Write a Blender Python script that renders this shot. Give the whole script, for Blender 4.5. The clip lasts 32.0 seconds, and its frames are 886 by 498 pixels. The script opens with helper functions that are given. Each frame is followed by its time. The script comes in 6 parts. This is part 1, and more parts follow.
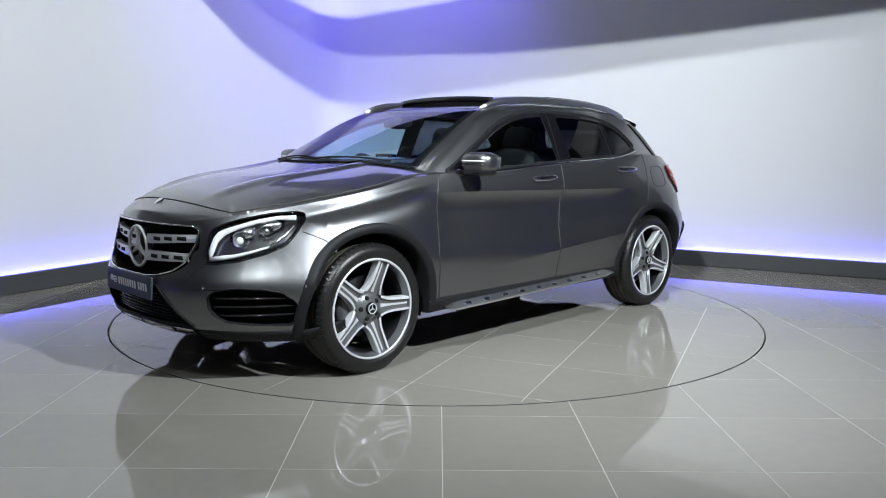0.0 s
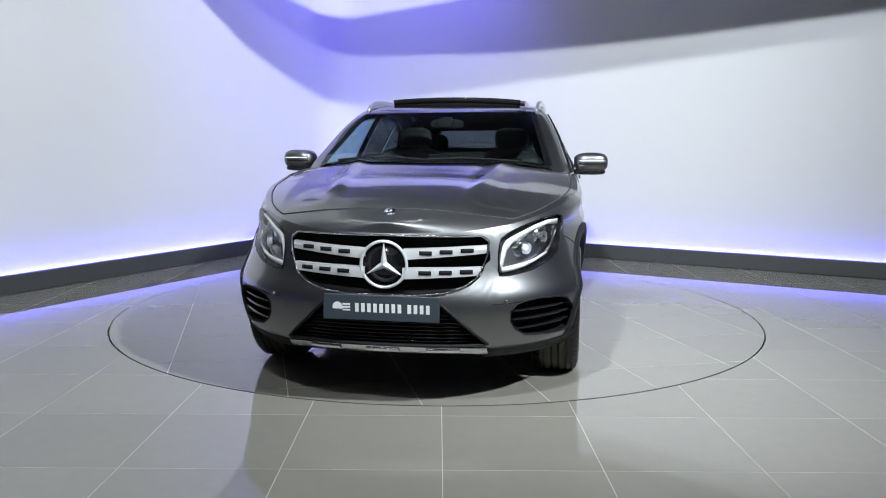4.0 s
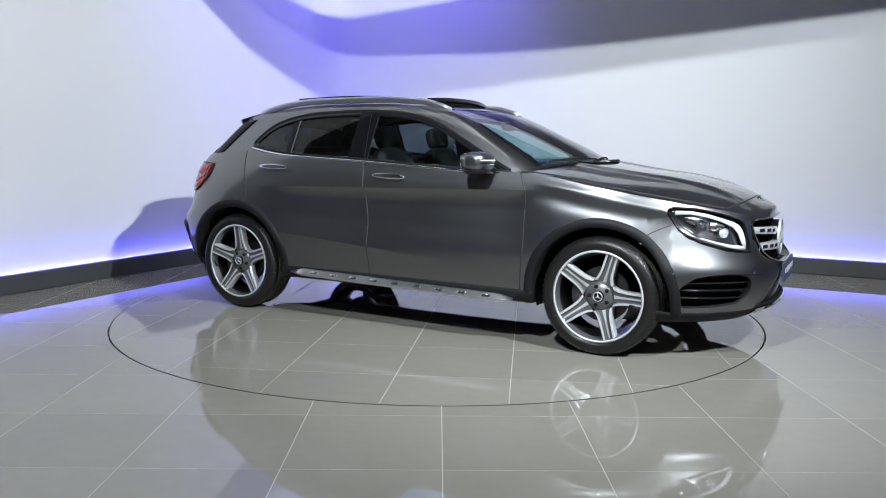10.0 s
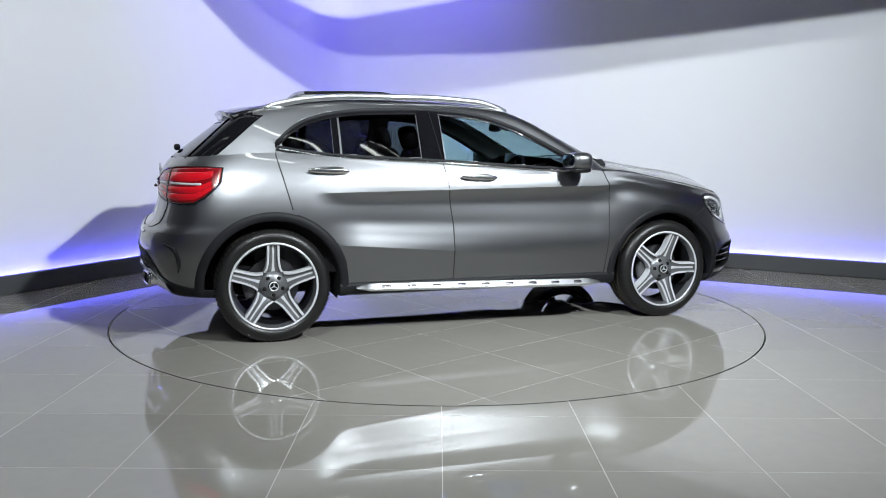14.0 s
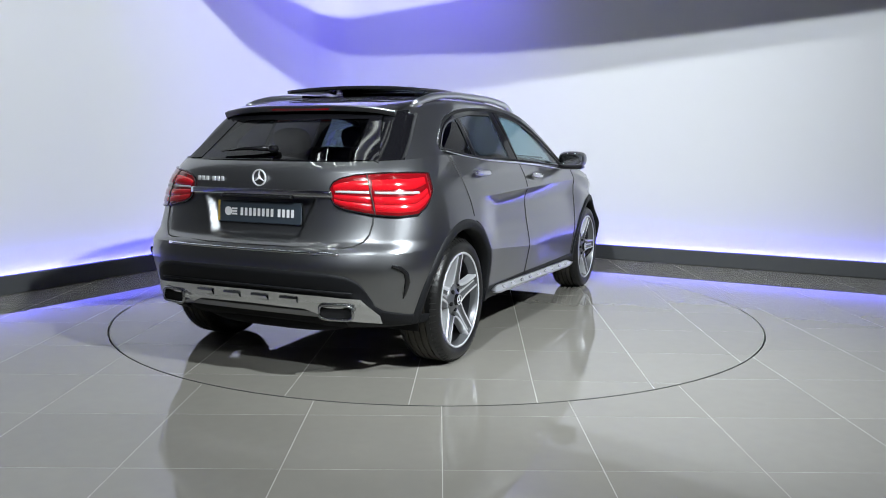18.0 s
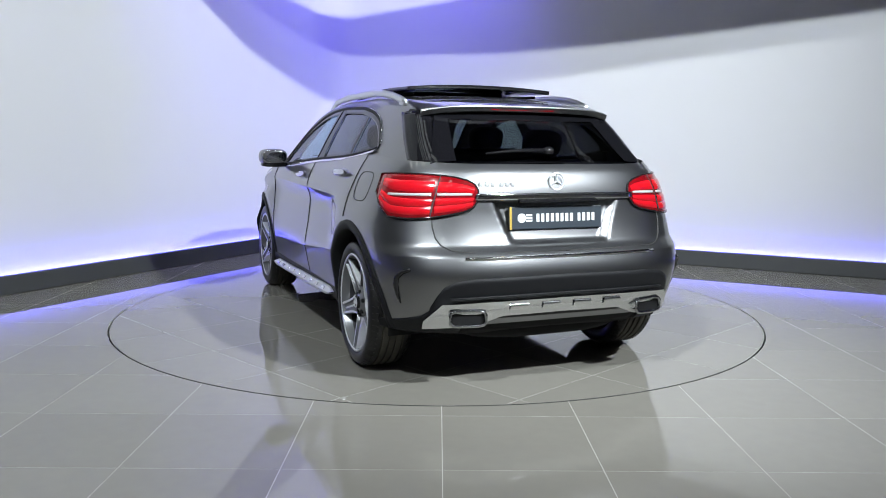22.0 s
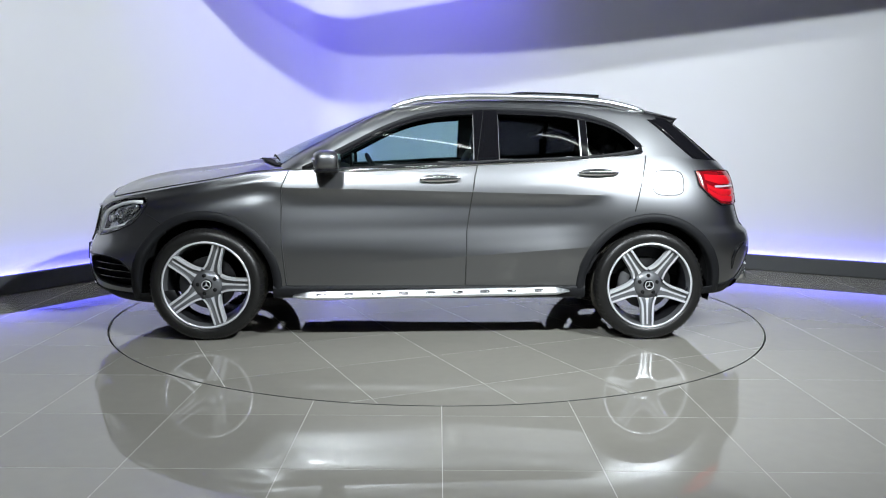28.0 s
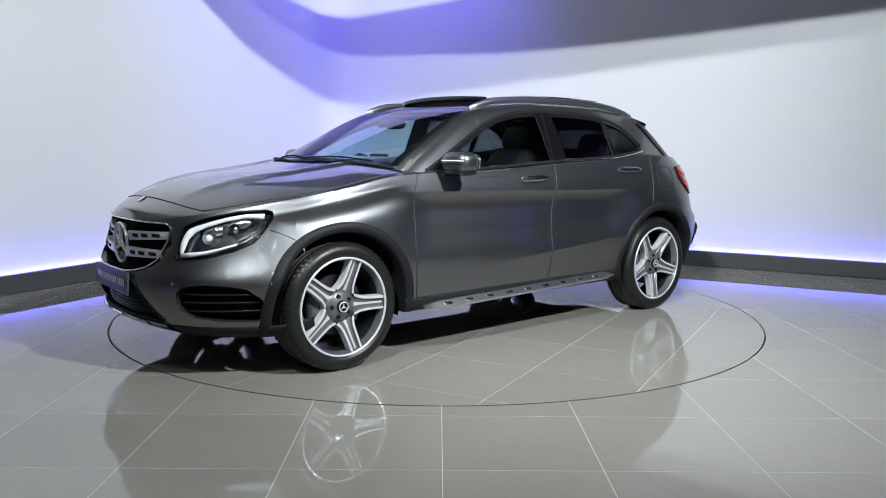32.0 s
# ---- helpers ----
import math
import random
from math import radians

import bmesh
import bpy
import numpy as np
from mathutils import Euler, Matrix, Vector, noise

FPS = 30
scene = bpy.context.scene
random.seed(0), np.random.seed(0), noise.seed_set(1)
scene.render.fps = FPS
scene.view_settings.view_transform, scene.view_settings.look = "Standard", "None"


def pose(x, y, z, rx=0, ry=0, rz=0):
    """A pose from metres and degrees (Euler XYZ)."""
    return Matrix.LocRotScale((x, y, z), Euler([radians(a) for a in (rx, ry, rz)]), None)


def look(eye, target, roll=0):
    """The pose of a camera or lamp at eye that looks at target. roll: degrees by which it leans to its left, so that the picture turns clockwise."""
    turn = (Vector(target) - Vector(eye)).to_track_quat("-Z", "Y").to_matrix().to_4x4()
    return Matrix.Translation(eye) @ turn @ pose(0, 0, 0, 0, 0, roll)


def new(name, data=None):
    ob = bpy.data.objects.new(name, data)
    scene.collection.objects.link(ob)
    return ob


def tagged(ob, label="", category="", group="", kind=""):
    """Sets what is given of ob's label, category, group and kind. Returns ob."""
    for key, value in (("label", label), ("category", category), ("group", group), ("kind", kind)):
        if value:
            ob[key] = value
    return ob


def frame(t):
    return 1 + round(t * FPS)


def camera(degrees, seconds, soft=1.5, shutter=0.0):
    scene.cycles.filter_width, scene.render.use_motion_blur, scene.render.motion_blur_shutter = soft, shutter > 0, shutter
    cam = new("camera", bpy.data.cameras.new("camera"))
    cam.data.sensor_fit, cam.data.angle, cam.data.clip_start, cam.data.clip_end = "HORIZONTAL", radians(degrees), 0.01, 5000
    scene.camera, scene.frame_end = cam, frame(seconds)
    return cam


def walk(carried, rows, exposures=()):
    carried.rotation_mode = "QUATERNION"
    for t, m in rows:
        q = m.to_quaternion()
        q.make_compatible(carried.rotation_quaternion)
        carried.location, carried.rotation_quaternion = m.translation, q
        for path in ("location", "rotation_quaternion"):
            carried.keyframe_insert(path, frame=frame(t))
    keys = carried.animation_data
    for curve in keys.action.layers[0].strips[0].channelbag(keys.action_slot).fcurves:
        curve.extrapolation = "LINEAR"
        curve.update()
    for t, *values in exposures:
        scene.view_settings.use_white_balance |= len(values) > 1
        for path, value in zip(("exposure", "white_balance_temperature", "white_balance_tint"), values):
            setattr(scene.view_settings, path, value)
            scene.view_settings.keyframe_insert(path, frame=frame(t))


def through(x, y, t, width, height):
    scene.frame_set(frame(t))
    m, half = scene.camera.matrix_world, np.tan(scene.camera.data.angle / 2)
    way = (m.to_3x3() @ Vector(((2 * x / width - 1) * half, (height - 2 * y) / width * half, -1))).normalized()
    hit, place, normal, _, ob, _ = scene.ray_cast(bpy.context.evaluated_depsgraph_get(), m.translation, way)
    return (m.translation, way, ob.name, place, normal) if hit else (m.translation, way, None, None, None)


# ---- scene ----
# camera: stands still on a tripod in front of the turntable
cam = camera(58.09, 32.0, soft=1.0)
STAND = Matrix.Translation((0, -5.77836, 1.18075)) @ Euler((radians(90 - 7.3284), 0, radians(-0.3492)), "XYZ").to_matrix().to_4x4() @ pose(0, 0, 0, 0, 0, 0.5085)
walk(cam, [(0, STAND), (32.0, STAND)])

# ---- room plan (metres) ----
CORNER = Vector((-1.269, 4.312, 0))          # inner corner of the plinth's front face
ALONG_L = Vector((-0.4673, -0.8841, 0))      # along the left wall, towards the camera
ALONG_R = Vector((0.8841, -0.4673, 0))       # along the right wall
LEN_L, LEN_R, CEIL = 16.5, 12.5, 7.0
WHITE_L, WHITE_R = 5.6, 6.9                  # white stretch lengths; unseen rest is dark to cut light on the car
TURN_R, TILE = 2.2395, 0.596
OFF_X, OFF_Y = 0.0857, 0.1343                # the car's middle on the turntable


def turn_at(t):
    """Turntable angle in degrees."""
    ts = (0, 0.5, 1, 1.5, 2, 2.5, 30, 30.5, 31, 31.5, 32)
    an = (-135.75, -134.98, -132.4, -128.45, -122.85, -117.0, 205.93, 211.1, 215.55, 218.05, 219.05)
    return float(np.interp(t, ts, an))


# ---- world and lights ----
world = bpy.data.worlds.new("world")
scene.world = world
world.use_nodes = True
world.node_tree.nodes["Background"].inputs[0].default_value = (0.5, 0.55, 0.7, 1)
world.node_tree.nodes["Background"].inputs[1].default_value = 0.02
scene.view_settings.exposure = 0.0


def lamp(name, kind, at, to, watts, colour=(1, 1, 1), spot_size=1.0, spot_blend=0.1, shadow_soft_size=0.1):
    data = bpy.data.lights.new(name, kind)
    data.energy, data.color = watts, colour
    data.shadow_soft_size = shadow_soft_size
    if kind == "SPOT":
        data.spot_size, data.spot_blend = spot_size, spot_blend
    ob = new(name, data)
    ob.matrix_world = look(at, to)
    return ob


# two flood lamps under the hall ceiling; an added, unseen panel over the turntable shades the upper walls from them
FLOOD_RIGHT, FLOOD_LEFT = (3.19, -4.55, 4.20), (-1.0, -5.0, 4.16)
lamp("flood_right", "SPOT", FLOOD_RIGHT, (-2.6, 1.2, 1.3), 2820, (0.885, 0.955, 1.0), spot_size=radians(108), spot_blend=1.0, shadow_soft_size=0.06)
lamp("flood_left", "SPOT", FLOOD_LEFT, (2.4, 1.7, 1.2), 1920, (0.885, 0.955, 1.0), spot_size=radians(88), spot_blend=1.0, shadow_soft_size=0.06)
# unseen blue flood behind the panel, towards the corner
lamp("flood_blue", "SPOT", (0.1, 2.15, 4.3), (-1.2, 4.3, 2.8), 300, (0.13, 0.10, 1.0), spot_size=radians(150), spot_blend=1.0, shadow_soft_size=0.15)
# panel outline: bent front edge fitted to wall shadow edges in the camera's view
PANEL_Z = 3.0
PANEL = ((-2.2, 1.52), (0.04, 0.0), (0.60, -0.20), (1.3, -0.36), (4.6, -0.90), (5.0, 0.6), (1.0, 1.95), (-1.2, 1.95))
# unseen twin-tube fittings under the hall ceiling, set by reflections in the car's glass
# the two back rows are added to brighten the car's near side
STRIPS = [(x, -0.6) for x in (-3.8, -2.9, -2.0, -1.1, -0.2)] + [(x, -4.7) for x in (-3.2, 0.0, 3.2)] + [(x, y) for y in (-8.2, -11.2) for x in (-3.0, -1.0, 1.0, 3.0)]


# ---- materials ----
def material(name, colour=(0.5, 0.5, 0.5), rough=0.5, metal=0.0, coat=0.0, grain=0.0, scale=40.0, bump=0.0, bump_scale=200.0, tint=0.0, rough_var=0.0, emit=None, power=0.0, ior=1.5):
    m = bpy.data.materials.new(name)
    m.use_nodes = True
    nt = m.node_tree
    b = nt.nodes["Principled BSDF"]
    b.inputs["Base Color"].default_value = (*colour, 1)
    b.inputs["Roughness"].default_value = rough
    b.inputs["Metallic"].default_value = metal
    b.inputs["IOR"].default_value = ior
    b.inputs["Coat Weight"].default_value = coat
    b.inputs["Coat Roughness"].default_value = 0.025
    b.inputs["Coat IOR"].default_value = 1.75 if coat == 1.0 else 1.5
    if emit:
        b.inputs["Emission Color"].default_value = (*emit, 1)
        b.inputs["Emission Strength"].default_value = power
    tc = nt.nodes.new("ShaderNodeTexCoord")

    def noise_at(s, detail=4):
        n = nt.nodes.new("ShaderNodeTexNoise")
        n.inputs["Scale"].default_value, n.inputs["Detail"].default_value = s, detail
        nt.links.new(tc.outputs["Object"], n.inputs["Vector"])
        return n

    if grain or tint:
        mix = nt.nodes.new("ShaderNodeMix")
        mix.data_type = "RGBA"
        mix.inputs["A"].default_value = (*[c * (1 - grain) for c in colour], 1)
        mix.inputs["B"].default_value = (*[min(1, c * (1 + grain)) for c in colour], 1)
        add = nt.nodes.new("ShaderNodeMath")
        add.operation = "ADD"
        n1, n2 = noise_at(scale), noise_at(scale / 9)
        half = nt.nodes.new("ShaderNodeMath")
        half.operation = "MULTIPLY"
        half.inputs[1].default_value = 0.5
        nt.links.new(n1.outputs["Fac"], add.inputs[0])
        nt.links.new(n2.outputs["Fac"], add.inputs[1])
        nt.links.new(add.outputs[0], half.inputs[0])
        last = half
        if tint:
            info = nt.nodes.new("ShaderNodeObjectInfo")
            sc = nt.nodes.new("ShaderNodeMath")
            sc.operation = "MULTIPLY_ADD"
            sc.inputs[1].default_value, sc.inputs[2].default_value = tint, -tint / 2
            ad2 = nt.nodes.new("ShaderNodeMath")
            nt.links.new(info.outputs["Random"], sc.inputs[0])
            nt.links.new(half.outputs[0], ad2.inputs[0])
            nt.links.new(sc.outputs[0], ad2.inputs[1])
            last = ad2
        nt.links.new(last.outputs[0], mix.inputs["Factor"])
        nt.links.new(mix.outputs["Result"], b.inputs["Base Color"])
    if rough_var:
        r = nt.nodes.new("ShaderNodeMath")
        r.operation = "MULTIPLY_ADD"
        r.inputs[1].default_value, r.inputs[2].default_value = rough_var, rough - rough_var / 2
        nt.links.new(noise_at(scale / 4).outputs["Fac"], r.inputs[0])
        nt.links.new(r.outputs[0], b.inputs["Roughness"])
    if bump:
        bp = nt.nodes.new("ShaderNodeBump")
        bp.inputs["Strength"].default_value, bp.inputs["Distance"].default_value = bump, 0.002
        nt.links.new(noise_at(bump_scale).outputs["Fac"], bp.inputs["Height"])
        nt.links.new(bp.outputs["Normal"], b.inputs["Normal"])
    return m


def glass_material(name, colour, through, rough=0.0):
    """Thin pane: see-through with a tint, and glossy by its angle."""
    m = bpy.data.materials.new(name)
    m.use_nodes = True
    nt = m.node_tree
    nt.nodes.clear()
    out = nt.nodes.new("ShaderNodeOutputMaterial")
    mix = nt.nodes.new("ShaderNodeMixShader")
    tr = nt.nodes.new("ShaderNodeBsdfTransparent")
    gl = nt.nodes.new("ShaderNodeBsdfGlossy")
    lw = nt.nodes.new("ShaderNodeLayerWeight")
    lw.inputs["Blend"].default_value = 0.5
    pw = nt.nodes.new("ShaderNodeMath")
    pw.operation = "POWER"
    pw.inputs[1].default_value = 5.0
    fr = nt.nodes.new("ShaderNodeMath")
    fr.operation = "MULTIPLY_ADD"
    fr.inputs[1].default_value, fr.inputs[2].default_value = 0.93, 0.048
    nt.links.new(lw.outputs["Facing"], pw.inputs[0])
    nt.links.new(pw.outputs[0], fr.inputs[0])
    tr.inputs[0].default_value = (*[c * through for c in colour], 1)
    gl.inputs["Roughness"].default_value = rough
    nt.links.new(fr.outputs[0], mix.inputs[0])
    nt.links.new(tr.outputs[0], mix.inputs[1])
    nt.links.new(gl.outputs[0], mix.inputs[2])
    nt.links.new(mix.outputs[0], out.inputs[0])
    return m


WALL_PAINT = material("white_wall_paint", (0.62, 0.62, 0.632), 0.6, grain=0.02, scale=6, bump=0.05, bump_scale=60)
CEILING_PAINT = material("ceiling_paint", (0.05, 0.05, 0.052), 0.8, grain=0.2, scale=4)
DARK_WALL = material("dark_hall_wall", (0.05, 0.05, 0.052), 0.7, grain=0.25, scale=3)
HALL_GREY = material("grey_hall_paint", (0.50, 0.50, 0.50), 0.7, grain=0.1, scale=3)
PLINTH_GREY = material("grey_plinth_paint", (0.045, 0.0475, 0.05), 0.5, grain=0.12, scale=12)
LED_BLUE = material("blue_led", (0.2, 0.2, 0.9), 0.5, emit=(0.10, 0.10, 1.0), power=160)
LAMP_WHITE = material("lamp_diffuser", (0.9, 0.9, 0.9), 0.5, emit=(0.93, 1.0, 0.96), power=13)
TILE_GREY = material("polished_porcelain_tile", (0.210, 0.201, 0.178), 0.012, grain=0.10, scale=14, tint=0.5, rough_var=0.012, ior=1.54)
GROUT = material("pale_grout", (0.44, 0.43, 0.40), 0.8, grain=0.2, scale=30)
GAP_BLACK = material("dark_gap", (0.015, 0.015, 0.015), 0.7)
PAINT = material("metallic_grey_paint", (0.158, 0.161, 0.167), 0.375, metal=1.0, coat=1.0, grain=0.05, scale=900)
CLADDING = material("dark_moulded_plastic", (0.008, 0.0083, 0.0095), 0.55, ior=1.25, grain=0.15, scale=120, bump=0.15, bump_scale=700)
GLOSS_BLACK = material("gloss_black_trim", (0.007, 0.007, 0.008), 0.07, ior=1.45)
CHROME = material("chrome", (0.82, 0.83, 0.85), 0.07, metal=1.0)
SATIN = material("satin_aluminium", (0.62, 0.63, 0.65), 0.28, metal=1.0, grain=0.05, scale=300)
DARK_CHROME = material("dark_chrome", (0.42, 0.43, 0.45), 0.14, metal=1.0)
POLISHED = material("polished_trim", (0.70, 0.71, 0.73), 0.16, metal=1.0, grain=0.04, scale=200)
RIM_SILVER = material("machined_silver_alloy", (0.57, 0.58, 0.60), 0.28, metal=0.4, coat=0.5, grain=0.04, scale=200)
RIM_GREY = material("grey_wheel_paint", (0.13, 0.133, 0.14), 0.34, metal=0.6, coat=0.4)
RIM_DARK = material("dark_wheel_barrel", (0.035, 0.035, 0.04), 0.4, metal=0.8)
RUBBER = material("tyre_rubber", (0.008, 0.0078, 0.0076), 0.38, ior=1.4, grain=0.25, scale=90, bump=0.2, bump_scale=300)
TREAD = material("dusty_tread_rubber", (0.046, 0.042, 0.034), 0.7, ior=1.35, grain=0.3, scale=60, bump=0.2, bump_scale=300)
MATT_BLACK = material("matt_black", (0.010, 0.010, 0.0105), 0.8, ior=1.2)
PRINT_BLACK = material("black_glass_edge", (0.004, 0.004, 0.005), 0.05, ior=1.25)
GLASS_CLEAR = glass_material("clear_glass", (0.68, 0.88, 0.86), 0.78)
GLASS_SCREEN = glass_material("windscreen_glass", (0.72, 0.90, 0.92), 0.74)
GLASS_DARK = glass_material("privacy_glass", (0.8, 0.85, 0.9), 0.16)
GLASS_LAMP = glass_material("lamp_glass", (1, 1, 1), 0.92)
LAMP_RED = material("red_lamp_plastic", (0.40, 0.005, 0.010), 0.12, coat=0.5)
LAMP_RED_DARK = material("dark_red_lamp_plastic", (0.13, 0.002, 0.004), 0.12, coat=0.5)
LAMP_CLEAR = material("frosted_lamp_plastic", (0.72, 0.74, 0.76), 0.22, coat=1.0)
REFLECTOR = material("lamp_reflector", (0.8, 0.82, 0.85), 0.16, metal=1.0)
PLATE_GREY = material("plate_slate", (0.022, 0.030, 0.040), 0.45, grain=0.05, scale=50)
PLATE_WHITE = material("plate_lettering", (0.6, 0.61, 0.61), 0.5)
PLATE_YELLOW = material("plate_yellow_edge", (0.34, 0.23, 0.04), 0.5)
SEAT_BLACK = material("black_upholstery", (0.011, 0.011, 0.012), 0.6, ior=1.3, grain=0.3, scale=150, bump=0.2)
DASH_DARK = material("dark_dashboard", (0.012, 0.012, 0.013), 0.55, ior=1.3, grain=0.2, scale=100, bump=0.2)
LAMP_BAND = material("grey_lamp_band", (0.36, 0.34, 0.34), 0.2, coat=0.5)
PAPER = material("white_card", (0.75, 0.76, 0.76), 0.6, grain=0.03)
LAMP_INNER = material("lamp_housing_grey", (0.48, 0.49, 0.52), 0.22, metal=1.0)
CALIPER = material("caliper_grey", (0.10, 0.10, 0.105), 0.45, metal=0.6)
DISC_STEEL = material("brake_disc_steel", (0.07, 0.07, 0.073), 0.4, metal=1.0, grain=0.1, scale=200)


# ---- mesh helpers ----
def mesh_object(name, mesh, mat, smooth=True):
    ob = new(name, mesh)
    if mat and not mesh.materials:
        mesh.materials.append(mat)
    if smooth:
        mesh.polygons.foreach_set("use_smooth", [True] * len(mesh.polygons))
    return ob


def part(name, bm, mat, parent, label="", smooth=True):
    """Links a bmesh (or mesh) as one part under a thing or a part."""
    mesh = bm
    if isinstance(bm, bmesh.types.BMesh):
        bmesh.ops.recalc_face_normals(bm, faces=bm.faces)
        mesh = bpy.data.meshes.new(name)
        bm.to_mesh(mesh)
        bm.free()
    ob = mesh_object(name, mesh, mat, smooth)
    ob.parent = parent
    return tagged(ob, label)


def auto_smooth(ob, degrees=35):
    """Keeps sharp edges sharp on a smooth-shaded mesh."""
    me = ob.data
    bm = bmesh.new()
    bm.from_mesh(me)
    for e in bm.edges:
        e.smooth = len(e.link_faces) != 2 or e.calc_face_angle(0) < radians(degrees)
    bm.to_mesh(me)
    bm.free()
    return ob


def box_bm(cx, cy, cz, sx, sy, sz, bevel=0.0, seg=2, bm=None, turn=None):
    own = bm or bmesh.new()
    m = Matrix.Translation((cx, cy, cz)) @ (turn or Matrix()) @ Matrix.Diagonal((sx, sy, sz, 1))
    made = bmesh.ops.create_cube(own, size=1, matrix=m)["verts"]
    if bevel:
        edges = {e for v in made for e in v.link_edges}
        bmesh.ops.bevel(own, geom=list(edges), offset=bevel, segments=seg, affect="EDGES", profile=0.5)
    return own


def grid_bm(points, close_u=False, bm=None):
    """points: array (nu, nv, 3) to a quad grid."""
    own = bm or bmesh.new()
    nu, nv = points.shape[:2]
    vs = [[own.verts.new(points[i, j]) for j in range(nv)] for i in range(nu)]
    for i in range(nu if close_u else nu - 1):
        k = (i + 1) % nu
        for j in range(nv - 1):
            own.faces.new((vs[i][j], vs[k][j], vs[k][j + 1], vs[i][j + 1]))
    return own


def revolve_bm(profile, steps=48, axis="Y", bm=None):
    """profile: (radius, along) pairs turned about the axis."""
    own = bm or bmesh.new()
    rings = []
    for k in range(steps):
        a = 2 * math.pi * k / steps
        c, s = math.cos(a), math.sin(a)
        rings.append([own.verts.new({"Y": (r * c, d, r * s), "X": (d, r * c, r * s), "Z": (r * c, r * s, d)}[axis]) for r, d in profile])
    for k in range(steps):
        a, b = rings[k], rings[(k + 1) % steps]
        for j in range(len(profile) - 1):
            own.faces.new((a[j], b[j], b[j + 1], a[j + 1]))
    return own


def tube_bm(path, radius, sides=8, closed=False, squash=None, bm=None):
    """A round bar along a path; squash: (width, height) for a flat bar, height along z."""
    own = bm or bmesh.new()
    P = [Vector(p) for p in path]
    n, rings = len(P), []
    for i, p in enumerate(P):
        a = P[(i - 1) % n] if closed or i else p
        b = P[(i + 1) % n] if closed or i < n - 1 else p
        t = (b - a).normalized()
        side = t.cross(Vector((0, 0, 1)))
        side = side.normalized() if side.length > 0.05 else t.cross(Vector((1, 0, 0))).normalized()
        up = side.cross(t).normalized()
        r = radius(i / max(1, n - 1)) if callable(radius) else radius
        w, h = (squash[0], squash[1]) if squash else (1, 1)
        rings.append([own.verts.new(p + side * (math.cos(2 * math.pi * k / sides) * r * w) + up * (math.sin(2 * math.pi * k / sides) * r * h)) for k in range(sides)])
    for i in range(n if closed else n - 1):
        a, b = rings[i], rings[(i + 1) % n]
        for k in range(sides):
            own.faces.new((a[k], a[(k + 1) % sides], b[(k + 1) % sides], b[k]))
    if not closed:
        own.faces.new(rings[0])
        own.faces.new(rings[-1])
    return own


def lathe_shell(bm, thickness):
    """Gives an open sheet a thickness along its normals."""
    bmesh.ops.recalc_face_normals(bm, faces=bm.faces)
    bmesh.ops.solidify(bm, geom=bm.faces[:], thickness=thickness)
    return bm


